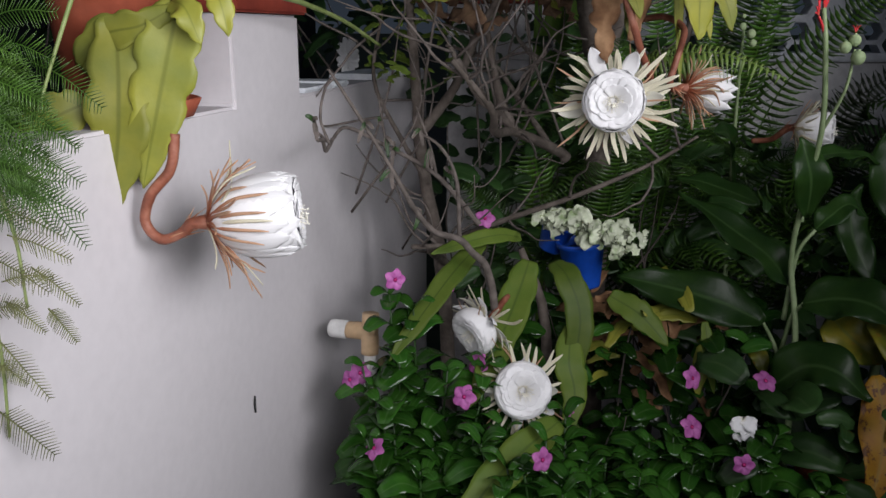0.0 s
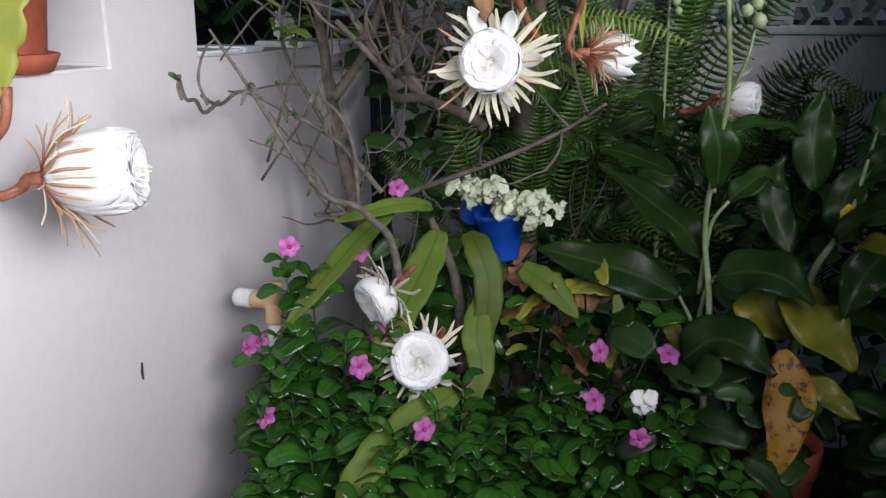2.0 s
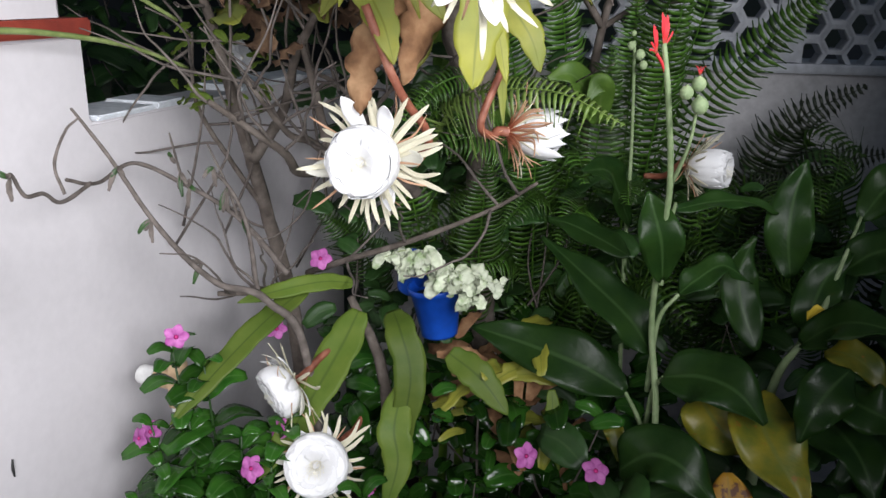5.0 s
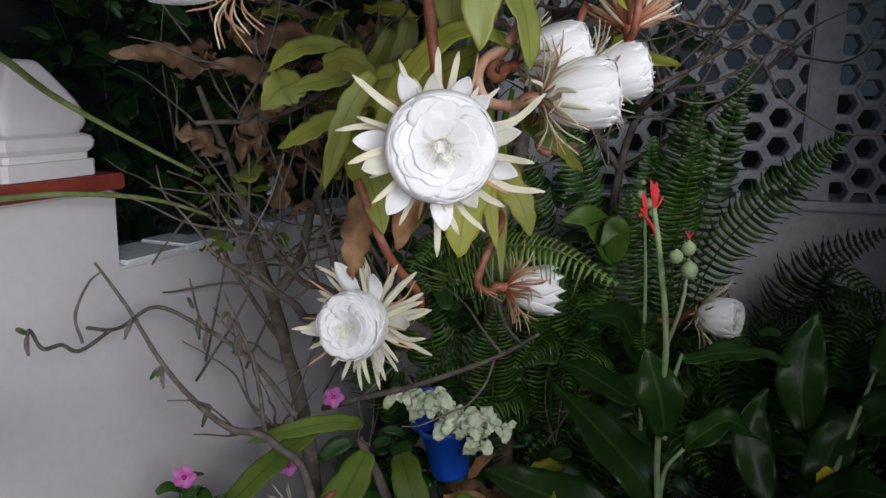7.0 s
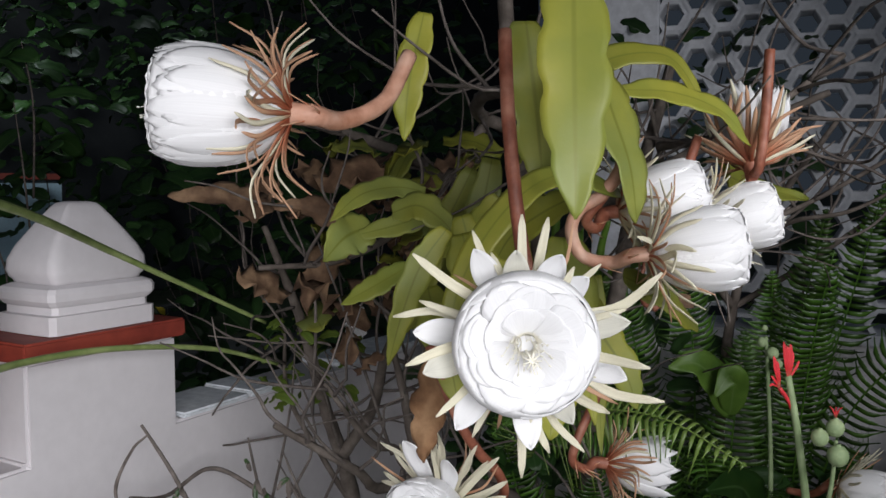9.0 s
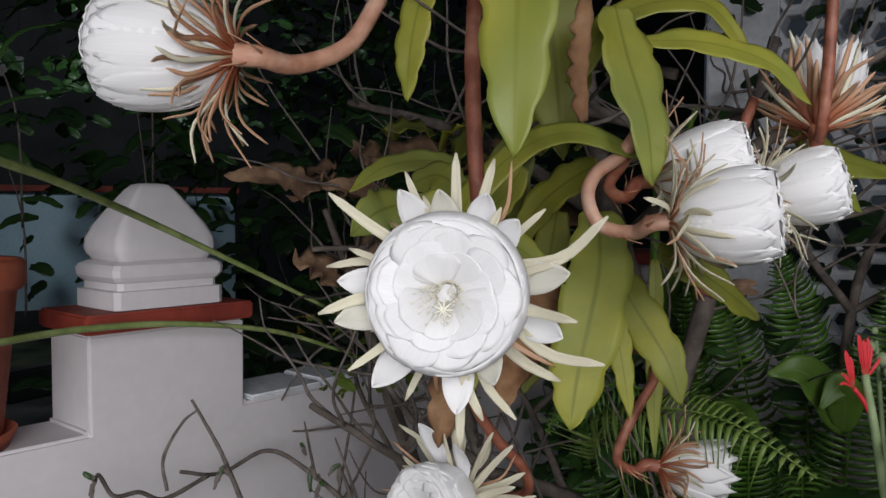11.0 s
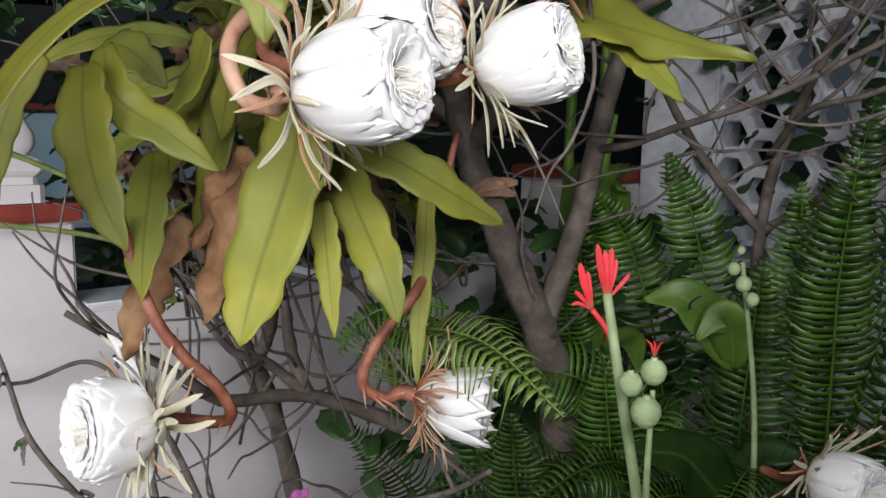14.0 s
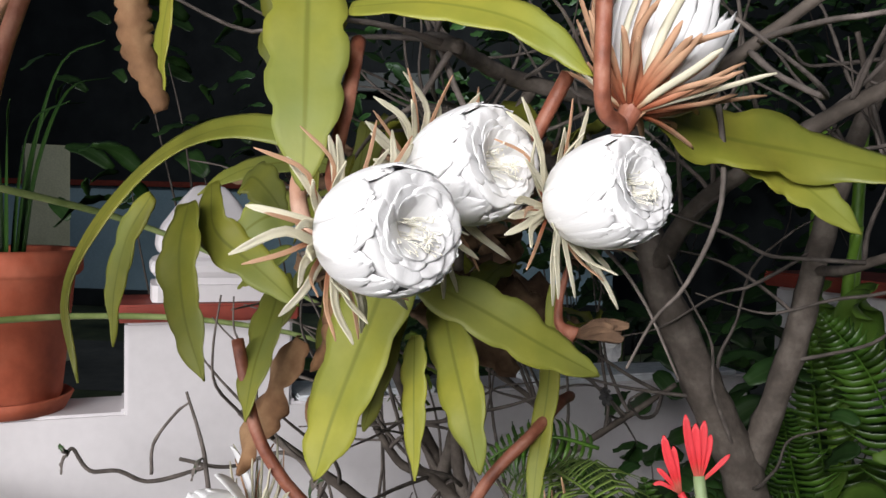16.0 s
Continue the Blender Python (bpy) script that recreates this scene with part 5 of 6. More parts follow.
def frond(parent, pts, half, face, pairs, material="fern_leaf", taper=0.55, droop=0.25):
    """A sword-fern frond: a rachis with close narrow leaflets on both sides."""
    pairs = int(pairs * 0.95)
    g = Geo()
    line = spline(pts, pairs * 2)
    tans = np.gradient(line, axis=0)
    tube(g, pts, [0.0022, 0.0016, 0.0008], 5, 18)
    for k in range(2, pairs * 2, 2):
        u = k / (pairs * 2)
        tan = unit(tans[k])
        f = unit(np.array(face, float) - tan * np.dot(face, tan))
        side = np.cross(tan, f)
        ln = half * min(1.0, 0.45 + 2.2 * u) * (1 - max(0.0, u - taper) / (1 - taper)) ** 0.75 * rnd.uniform(0.88, 1.08)
        if ln < 0.002:
            continue
        step = np.linalg.norm(line[-1] - line[0]) / pairs
        for s in (1, -1):
            c = line[k]
            a = c + side * s * ln * 0.5 + tan * ln * 0.10 + f * ln * 0.06
            b = c + side * s * ln * rnd.uniform(0.90, 1.06) + tan * ln * rnd.uniform(0.12, 0.42) - f * ln * droop * rnd.uniform(0.3, 1.8)
            blade(g, [c, a, b], min(0.0080, step * 0.62), f, lambda q: 0.55 + 0.45 * math.sin(math.pi * (0.2 + 0.6 * q)) if q < 0.8 else 0.28, n=6, m=3, thick=0.0004, fold=0.10)
    return part("frond", g, material, parent)


fern = thing("sword_fern", (0.62, 2.05, 0.27), "lush sword fern with arching bright green fronds", "fern")
FR = [
    ([(0.68, 2.06, 1.08), (0.69, 2.02, 1.33), (0.71, 2.0, 1.48), (0.735, 1.985, 1.62)], 0.058, (0.1, -1, 0.1), 44),
    ([(0.72, 2.06, 1.08), (0.78, 2.0, 1.30), (0.88, 1.95, 1.44), (0.97, 1.91, 1.54)], 0.055, (-0.3, -1, 0.2), 46),
    ([(0.70, 2.1, 1.1), (0.75, 2.06, 1.35), (0.79, 2.04, 1.52), (0.82, 2.03, 1.66)], 0.05, (0, -1, 0.1), 44),
    ([(0.60, 2.06, 0.98), (0.60, 2.02, 1.15), (0.61, 2.01, 1.30), (0.62, 2.0, 1.42)], 0.07, (0, -1, 0.2), 44),
    ([(0.52, 2.0, 1.05), (0.47, 1.92, 1.22), (0.40, 1.85, 1.27), (0.30, 1.80, 1.25)], 0.065, (0, -0.8, 0.6), 42),
    ([(0.50, 2.0, 1.0), (0.44, 1.90, 1.12), (0.38, 1.83, 1.14), (0.28, 1.76, 1.10)], 0.065, (0, -0.8, 0.6), 42),
    ([(0.52, 2.0, 0.95), (0.46, 1.90, 1.05), (0.42, 1.82, 1.06), (0.36, 1.72, 1.02)], 0.07, (0.1, -0.8, 0.6), 42),
    ([(0.55, 1.98, 1.0), (0.53, 1.90, 1.14), (0.50, 1.82, 1.18), (0.46, 1.72, 1.15)], 0.065, (0.1, -0.8, 0.6), 42),
    ([(0.60, 1.98, 1.0), (0.60, 1.90, 1.12), (0.58, 1.82, 1.16), (0.55, 1.73, 1.12)], 0.065, (0.1, -0.8, 0.6), 42),
    ([(0.66, 2.0, 1.0), (0.66, 1.94, 1.15), (0.66, 1.88, 1.2), (0.66, 1.78, 1.18)], 0.06, (0.1, -0.8, 0.6), 42),
    ([(0.76, 2.06, 1.0), (0.78, 1.98, 1.14), (0.80, 1.92, 1.18), (0.84, 1.84, 1.16)], 0.06, (0, -0.8, 0.6), 42),
    ([(0.42, 1.62, 1.39), (0.40, 1.58, 1.40), (0.37, 1.55, 1.385), (0.35, 1.53, 1.36)], 0.03, (0.1, -0.8, 0.6), 22),
    ([(0.40, 1.86, 0.9), (0.41, 1.80, 1.05), (0.42, 1.76, 1.16), (0.43, 1.73, 1.25)], 0.06, (0.4, -0.9, 0.2), 40),
    ([(0.50, 1.95, 0.95), (0.50, 1.88, 1.10), (0.50, 1.84, 1.22), (0.51, 1.80, 1.32)], 0.06, (0.4, -0.9, 0.2), 40),
    ([(0.70, 2.05, 1.15), (0.71, 2.0, 1.3), (0.72, 1.95, 1.42), (0.74, 1.90, 1.56)], 0.06, (0.4, -0.9, 0.2), 44),
    ([(0.46, 2.15, 1.05), (0.45, 2.08, 1.28), (0.43, 2.02, 1.42), (0.40, 1.96, 1.50)], 0.055, (0.4, -0.9, 0.2), 42),
    ([(0.54, 2.12, 1.10), (0.54, 2.05, 1.32), (0.53, 2.0, 1.46), (0.51, 1.95, 1.55)], 0.055, (0.4, -0.9, 0.2), 42),
    ([(0.36, 2.1, 1.0), (0.36, 2.02, 1.20), (0.37, 1.96, 1.32), (0.40, 1.90, 1.40)], 0.05, (0.4, -0.9, 0.2), 40),
    ([(0.66, 2.1, 1.15), (0.66, 2.05, 1.3), (0.66, 2.02, 1.42), (0.66, 2.0, 1.52)], 0.055, (0.4, -0.9, 0.2), 42),
    ([(0.30, 1.95, 0.9), (0.29, 1.90, 1.05), (0.27, 1.86, 1.18), (0.25, 1.84, 1.28)], 0.055, (0.3, -0.9, 0.2), 40),
    ([(0.22, 1.90, 0.9), (0.20, 1.85, 1.02), (0.17, 1.80, 1.10), (0.12, 1.77, 1.15)], 0.05, (0.3, -0.9, 0.3), 38),
    ([(0.36, 2.1, 1.0), (0.36, 2.06, 1.2), (0.36, 2.02, 1.36), (0.37, 1.98, 1.48)], 0.055, (0.4, -0.9, 0.2), 42),
]
for pts, half, face, pairs in FR:
    frond(fern, pts, half, face, pairs)
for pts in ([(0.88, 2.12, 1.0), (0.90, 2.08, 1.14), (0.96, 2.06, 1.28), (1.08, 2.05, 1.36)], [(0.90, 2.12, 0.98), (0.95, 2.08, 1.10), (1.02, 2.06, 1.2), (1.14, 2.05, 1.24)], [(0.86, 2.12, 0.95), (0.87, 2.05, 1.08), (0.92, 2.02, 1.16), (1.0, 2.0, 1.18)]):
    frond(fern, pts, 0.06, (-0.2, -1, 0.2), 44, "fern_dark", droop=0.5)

# one pale frond drooping over the half-open flower
frond(fern, [(0.36, 1.62, 1.30), (0.40, 1.58, 1.365), (0.465, 1.545, 1.388), (0.545, 1.520, 1.390), (0.630, 1.495, 1.355)], 0.058, (0.55, -0.45, 0.75), 44, "fern_pale", droop=0.9)
frond(fern, [(0.40, 1.64, 1.33), (0.375, 1.60, 1.375), (0.350, 1.57, 1.375), (0.330, 1.55, 1.340)], 0.034, (0.1, -0.6, 0.8), 24, "fern_leaf", droop=0.7)

rf = random.Random(12)
for i in range(34):
    bx, by = rf.uniform(0.25, 1.15), rf.uniform(1.93, 2.22)
    ln, up = rf.uniform(0.18, 0.34), rf.uniform(0.9, 1.32)
    dx = rf.uniform(-0.18, 0.18)
    frond(fern, [(bx, by, up - ln), (bx + dx * 0.3, by - 0.05, up - ln * 0.4), (bx + dx * 0.7, by - 0.12, up), (bx + dx * 1.2, by - 0.24, up - 0.03)], rf.uniform(0.045, 0.065), (rf.uniform(-0.2, 0.4), -0.8, 0.5), 34)


def leafy(name, label, category, places, size, material, spread, wide=0.55):
    """Loose foliage: single leaves of one plant, joined."""
    th = thing(name, places[0], label, category)
    g = Geo()
    for p in places:
        a, e = rf.uniform(0, 6.28), rf.uniform(-0.7, 0.5)
        o = np.array([math.cos(a) * math.cos(e), math.sin(a) * math.cos(e), math.sin(e)])
        s = size * rf.uniform(0.6, 1.3)
        q = np.array(p)
        blade(g, [q, q + o * s * 0.5 + np.array([0, 0, s * 0.12]), q + o * s], s * wide * rf.uniform(0.7, 1.2), (rf.uniform(-0.5, 0.5), -0.7, 0.7), leaf_shape, n=8, m=5, thick=0.001, fold=0.2, wave=spread)
    part("leaves", g, material, th)["kind"] = "stuff"
    g = Geo()
    for p in places[::18]:
        tube(g, [(p[0] + rf.uniform(-0.12, 0.12), p[1] + 0.06, max(0.25, p[2] - 0.30)), (p[0] + rf.uniform(-0.04, 0.04), p[1] + 0.02, p[2] - 0.12), p], [0.0026, 0.002, 0.001], 5, 8)
    part("stem_growth", g, "twig_bark", th)["kind"] = "stuff"
    return th


cloud = lambda n, lo, hi: [tuple(rf.uniform(a, b) for a, b in zip(lo, hi)) for _ in range(n)]
leafy("undergrowth", "dense low dark green undergrowth behind the flowers", "foliage", cloud(420, (0.15, 1.52, 0.45), (0.75, 1.9, 0.92)), 0.06, "periwinkle_leaf", 0.05)
leafy("undergrowth", "dark green leafy undergrowth below the canna", "foliage", cloud(320, (0.6, 1.35, 0.35), (1.25, 1.95, 0.88)), 0.08, "tree_leaf", 0.05)
leafy("dry_leaves", "dry brown and yellow leaves caught in the plants", "leaves", cloud(26, (0.38, 1.60, 0.74), (0.62, 1.78, 0.95)), 0.10, "dead_leaf_tan", 0.2, 0.26)
leafy("yellow_leaves", "yellowing leaves caught in the plants", "leaves", cloud(12, (0.38, 1.60, 0.78), (0.58, 1.72, 0.97)), 0.09, "cactus_leaf_yellow", 0.15, 0.3)
leafy("dry_leaves", "brown withered leaves hanging among the cactus stems", "leaves", cloud(46, (0.04, 1.48, 1.44), (0.30, 1.78, 1.70)), 0.075, "dead_leaf", 0.3, 0.5)
leafy("yellow_leaves", "olive yellow leaves behind the flowers", "leaves", cloud(26, (0.10, 1.48, 1.46), (0.34, 1.70, 1.72)), 0.07, "cactus_leaf", 0.12, 0.5)
leafy("shrub", "dark green shrub just behind the wall", "shrub", cloud(90, (-0.35, 1.75, 1.40), (0.05, 2.2, 1.78)), 0.075, "tree_leaf", 0.06, 0.35)
leafy("shrub", "dark leafy branches beyond the pot on the wall", "shrub", cloud(150, (-1.05, 1.25, 1.55), (-0.5, 2.1, 2.2)), 0.085, "tree_leaf", 0.06, 0.4)
leafy("shrub", "dark leafy shrub at night beyond the compound wall", "shrub", cloud(700, (-1.6, 2.0, 0.5), (-0.45, 3.6, 1.75)), 0.09, "tree_leaf", 0.06)
leafy("shrub", "dark leafy tree crown at night beyond the compound wall", "shrub", cloud(600, (-1.9, 2.6, 1.7), (-0.2, 4.2, 2.9)), 0.10, "tree_leaf", 0.06)
leafy("garden_tree", "dark tree crown at night across the road", "tree", cloud(900, (-7.5, 3.2, 2.3), (-2.6, 9.5, 5.2)), 0.22, "tree_leaf", 0.06)
leafy("undergrowth", "leafy green growth in front of the back wall", "foliage", cloud(170, (0.05, 1.95, 1.05), (0.55, 2.24, 1.46)), 0.06, "tree_leaf", 0.05)
leafy("undergrowth", "dark green leafy growth behind the canna leaves", "foliage", cloud(300, (0.42, 1.84, 0.82), (1.25, 2.22, 1.20)), 0.07, "tree_leaf", 0.06)
leafy("undergrowth", "green leaves beside the end of the wall", "foliage", cloud(110, (0.16, 1.74, 0.80), (0.34, 2.0, 1.30)), 0.055, "tree_leaf", 0.06)
leafy("shrub", "small olive green leaf tufts on the gnarled bare branches", "leaves", cloud(48, (-0.02, 1.54, 1.34), (0.13, 1.66, 1.47)), 0.030, "cactus_leaf_green", 0.12, 0.42)
leafy("creeper", "dark small-leaved creeper over the pierced panel", "creeper", cloud(110, (0.34, 2.15, 1.50), (0.74, 2.45, 2.0)), 0.05, "tree_leaf", 0.05)

# feathery asparagus fern hanging beside the pot
asp = thing("asparagus_fern", (-0.20, 0.78, 1.45), "feathery asparagus fern drooping beside the terracotta pot", "fern")


def spray(geo, pts, needle, n):
    """A flat feathery spray: a thin axis with fine needles on both sides."""
    tube(geo, pts, [0.0008, 0.0006, 0.0003], 4, 10)
    line = spline(pts, n)
    tans = np.gradient(line, axis=0)
    face = np.array([rnd.uniform(-0.3, 0.3), -0.9, rnd.uniform(-0.1, 0.5)])
    for k in range(2, n):
        tan = unit(tans[k])
        side = unit(np.cross(tan, face))
        ln = needle * math.sin(math.pi * (0.18 + 0.80 * k / n)) ** 0.6 * rnd.uniform(0.85, 1.1)
        for sign in (1, -1):
            tip = line[k] + side * sign * ln * 0.86 + tan * ln * 0.5 + unit(face) * ln * rnd.uniform(-0.2, 0.2)
            blade(geo, [line[k], line[k] * 0.5 + tip * 0.5, tip], 0.0011, face, lambda u: 1 - 0.7 * u, n=3, m=3, thick=0.0003)


ra = random.Random(31)
# thick growth above, where the stems lie over one another
for i in range(46):
    x, z = ra.uniform(-0.240, -0.178), ra.uniform(1.295, 1.430)
    if z > 1.40:
        x -= 0.01
    tilt, ln = ra.uniform(-0.75, 0.25), ra.uniform(0.045, 0.070)
    y = ra.uniform(0.79, 0.86)
    g = Geo()
    spray(g, [(x, y, z), (x + 0.5 * ln * math.cos(tilt), y - 0.004, z + 0.5 * ln * math.sin(tilt) + 0.003), (x + ln * math.cos(tilt), y - 0.002, z + ln * math.sin(tilt) - 0.006)], 0.017, 24)
    part("frond", g, "asparagus_leaf", asp)
# single sprays hanging below
for (x0, z0), (x1, z1), needle in (((-0.195, 1.262), (-0.143, 1.243), 0.012), ((-0.178, 1.235), (-0.140, 1.205), 0.010), ((-0.168, 1.200), (-0.146, 1.172), 0.010), ((-0.215, 1.170), (-0.176, 1.120), 0.014), ((-0.225, 1.105), (-0.178, 1.066), 0.019),
                                  ((-0.205, 1.222), (-0.160, 1.228), 0.010), ((-0.205, 1.205), (-0.172, 1.180), 0.010), ((-0.220, 1.150), (-0.194, 1.132), 0.010), ((-0.215, 1.245), (-0.165, 1.215), 0.013), ((-0.225, 1.195), (-0.185, 1.200), 0.012), ((-0.200, 1.285), (-0.146, 1.262), 0.013)):
    g = Geo()
    spray(g, [(x0, 0.82, z0), (x0 * 0.5 + x1 * 0.5, 0.816, z0 * 0.5 + z1 * 0.5 + 0.004), (x1, 0.818, z1)], needle, 22)
    part("frond", g, "asparagus_pale", asp)
for pts in ([(-0.24, 0.82, 1.45), (-0.215, 0.82, 1.36), (-0.190, 0.82, 1.27), (-0.186, 0.82, 1.20)], [(-0.26, 0.83, 1.38), (-0.235, 0.83, 1.26), (-0.215, 0.82, 1.17), (-0.218, 0.82, 1.08)], [(-0.13, 0.86, 1.47), (-0.152, 0.85, 1.41), (-0.168, 0.84, 1.36)]):
    g = Geo()
    tube(g, pts, [0.0022, 0.0018, 0.0012], 6, 18)
    part("stem", g, "stem_green", asp)

# ---- trees and twigs ----


def woody(name, place, label, limbs, material="bark", category="tree", twigs=0, seed=1, reach=0.09):
    """A bare tree: limbs given as curves with radii, and fine side twigs grown from them."""
    r = random.Random(seed)
    th = thing(name, place, label, category)
    for i, (pts, radii) in enumerate(limbs):
        g = Geo()
        tube(g, pts, radii, 10 if radii[0] > 0.012 else 7, 8 * len(pts), 0.22)
        part("trunk" if i == 0 else "branch", g, material, th)
        line = spline(pts, 30)
        g = Geo()
        for _ in range(twigs):
            k = r.randrange(6, 30)
            a = np.array([r.uniform(-1, 1), r.uniform(-1, 0.4), r.uniform(-0.4, 1)])
            p = [line[k]]
            d = unit(a)
            for _s in range(5):
                d = unit(d + np.array([r.uniform(-0.4, 0.4), r.uniform(-0.4, 0.4), r.uniform(-0.3, 0.5)]))
                p.append(p[-1] + d * reach * r.uniform(0.15, 0.35))
            tube(g, p, [0.0026, 0.0018, 0.0009], 5, 18, 0.25)
        if twigs:
            part("twig_growth", g, "twig_bark", th)["kind"] = "stuff"
    return th


woody("gnarled_tree", (0.10, 1.72, 0.27), "gnarled bare shrub with grey brown branches along the wall", [
    ([(0.12, 1.74, 0.27), (0.10, 1.72, 0.9), (0.06, 1.69, 1.18), (0.055, 1.62, 1.33), (0.05, 1.56, 1.47), (0.02, 1.52, 1.60)], [0.018, 0.014, 0.0115, 0.0095, 0.007, 0.004]),
    ([(0.07, 1.69, 1.15), (0.02, 1.67, 1.24), (-0.02, 1.64, 1.34), (0.0, 1.60, 1.45)], [0.0050, 0.0044, 0.0036, 0.0022]),
    ([(0.06, 1.66, 1.25), (0.12, 1.64, 1.33), (0.16, 1.60, 1.42), (0.22, 1.58, 1.52), (0.26, 1.56, 1.62)], [0.010, 0.008, 0.007, 0.006, 0.004]),
    ([(0.32, 1.70, 1.20), (0.304, 1.686, 1.216), (0.225, 1.604, 1.258), (0.192, 1.509, 1.269), (0.187, 1.455, 1.309), (0.133, 1.362, 1.384)], [0.011, 0.010, 0.0085, 0.0075, 0.006, 0.0035]),
    ([(0.225, 1.604, 1.258), (0.200, 1.60, 1.31), (0.186, 1.602, 1.372), (0.17, 1.59, 1.45)], [0.009, 0.008, 0.006, 0.004]),
    ([(0.225, 1.604, 1.258), (0.19, 1.57, 1.30), (0.165, 1.537, 1.319), (0.12, 1.50, 1.40)], [0.008, 0.006, 0.005, 0.003]),
    ([(0.227, 1.726, 1.311), (0.265, 1.791, 1.363), (0.30, 1.84, 1.407)], [0.005, 0.004, 0.003]),
    ([(0.30, 1.69, 1.21), (0.227, 1.726, 1.311), (0.18, 1.72, 1.37), (0.10, 1.70, 1.40)], [0.006, 0.005, 0.004, 0.003]),
    ([(0.13, 1.70, 1.05), (0.22, 1.64, 1.10), (0.33, 1.60, 1.15), (0.45, 1.58, 1.21), (0.52, 1.56, 1.26)], [0.006, 0.0055, 0.0045, 0.0035, 0.0025]),
    ([(0.10, 1.70, 1.0), (0.08, 1.60, 1.05), (0.12, 1.55, 1.07), (0.06, 1.50, 1.08)], [0.008, 0.007, 0.006, 0.004]),
], twigs=6, seed=3, reach=0.17)
woody("slender_shrub", (0.22, 1.50, 0.27), "leafless shrub with thin dark twigs in front of the wall", [
    ([(0.22, 1.55, 0.27), (0.20, 1.50, 0.95), (0.155, 1.46, 1.09), (0.103, 1.422, 1.126), (0.075, 1.39, 1.17), (0.045, 1.359, 1.235), (0.0, 1.355, 1.31), (-0.037, 1.343, 1.372)], [0.008, 0.007, 0.006, 0.0048, 0.004, 0.0034, 0.0026, 0.0018]),
    ([(0.17, 1.50, 1.12), (0.10, 1.50, 1.20), (0.02, 1.50, 1.245), (-0.039, 1.475, 1.277), (-0.05, 1.40, 1.265), (-0.052, 1.338, 1.283)], [0.005, 0.004, 0.0034, 0.003, 0.0026, 0.0024]),
    ([(-0.04, 1.37, 1.272), (-0.035, 1.30, 1.265), (-0.030, 1.262, 1.285), (-0.030, 1.23, 1.29), (-0.030, 1.212, 1.318), (-0.028, 1.205, 1.310)], [0.003, 0.0026, 0.0026, 0.0025, 0.0022, 0.0014]),
    ([(-0.03, 1.30, 1.275), (-0.042, 1.305, 1.31), (-0.040, 1.33, 1.345), (-0.03, 1.345, 1.36)], [0.0022, 0.002, 0.0018, 0.0012]),
    ([(0.14, 1.46, 1.10), (0.135, 1.45, 1.20), (0.11, 1.46, 1.25), (0.07, 1.49, 1.27)], [0.004, 0.003, 0.0026, 0.002]),
    ([(0.02, 1.50, 1.245), (0.015, 1.495, 1.28), (0.01, 1.49, 1.32)], [0.0024, 0.002, 0.0012]),
    ([(0.10, 1.50, 1.20), (0.09, 1.49, 1.25), (0.07, 1.48, 1.31)], [0.0024, 0.002, 0.0012]),
], material="twig_bark", category="shrub", twigs=0, seed=5)
woody("garden_tree", (0.40, 1.90, 0.27), "small tree with a smooth grey brown trunk behind the flowers", [
    ([(0.42, 1.95, 0.27), (0.40, 1.90, 1.15), (0.395, 1.86, 1.30), (0.36, 1.80, 1.45), (0.34, 1.76, 1.55), (0.30, 1.74, 1.75), (0.28, 1.75, 2.0)], [0.028, 0.026, 0.024, 0.021, 0.018, 0.014, 0.010]),
    ([(0.39, 1.86, 1.32), (0.43, 1.88, 1.48), (0.45, 1.90, 1.62), (0.50, 1.95, 1.85)], [0.016, 0.014, 0.012, 0.008]),
    ([(0.34, 1.76, 1.55), (0.42, 1.74, 1.62), (0.55, 1.76, 1.70), (0.72, 1.82, 1.78)], [0.012, 0.010, 0.008, 0.005]),
    ([(0.33, 1.76, 1.58), (0.22, 1.72, 1.66), (0.10, 1.68, 1.72), (-0.05, 1.66, 1.76)], [0.012, 0.010, 0.008, 0.005]),
    ([(0.441, 1.891, 1.553), (0.50, 1.86, 1.56), (0.56, 1.85, 1.58), (0.68, 1.84, 1.62), (0.85, 1.9, 1.72)], [0.006, 0.005, 0.004, 0.003]),
    ([(0.42, 1.80, 1.70), (0.30, 1.62, 1.74), (0.34, 1.50, 1.76), (0.44, 1.42, 1.74), (0.52, 1.40, 1.72)], [0.010, 0.009, 0.008, 0.007, 0.005]),
    ([(0.52, 1.60, 1.70), (0.60, 1.56, 1.71), (0.66, 1.58, 1.75), (0.72, 1.62, 1.80)], [0.006, 0.005, 0.004, 0.003]),
    ([(0.30, 1.62, 1.74), (0.22, 1.58, 1.62), (0.14, 1.52, 1.56), (0.05, 1.46, 1.55)], [0.007, 0.006, 0.005, 0.003]),
], twigs=10, seed=8, reach=0.2)

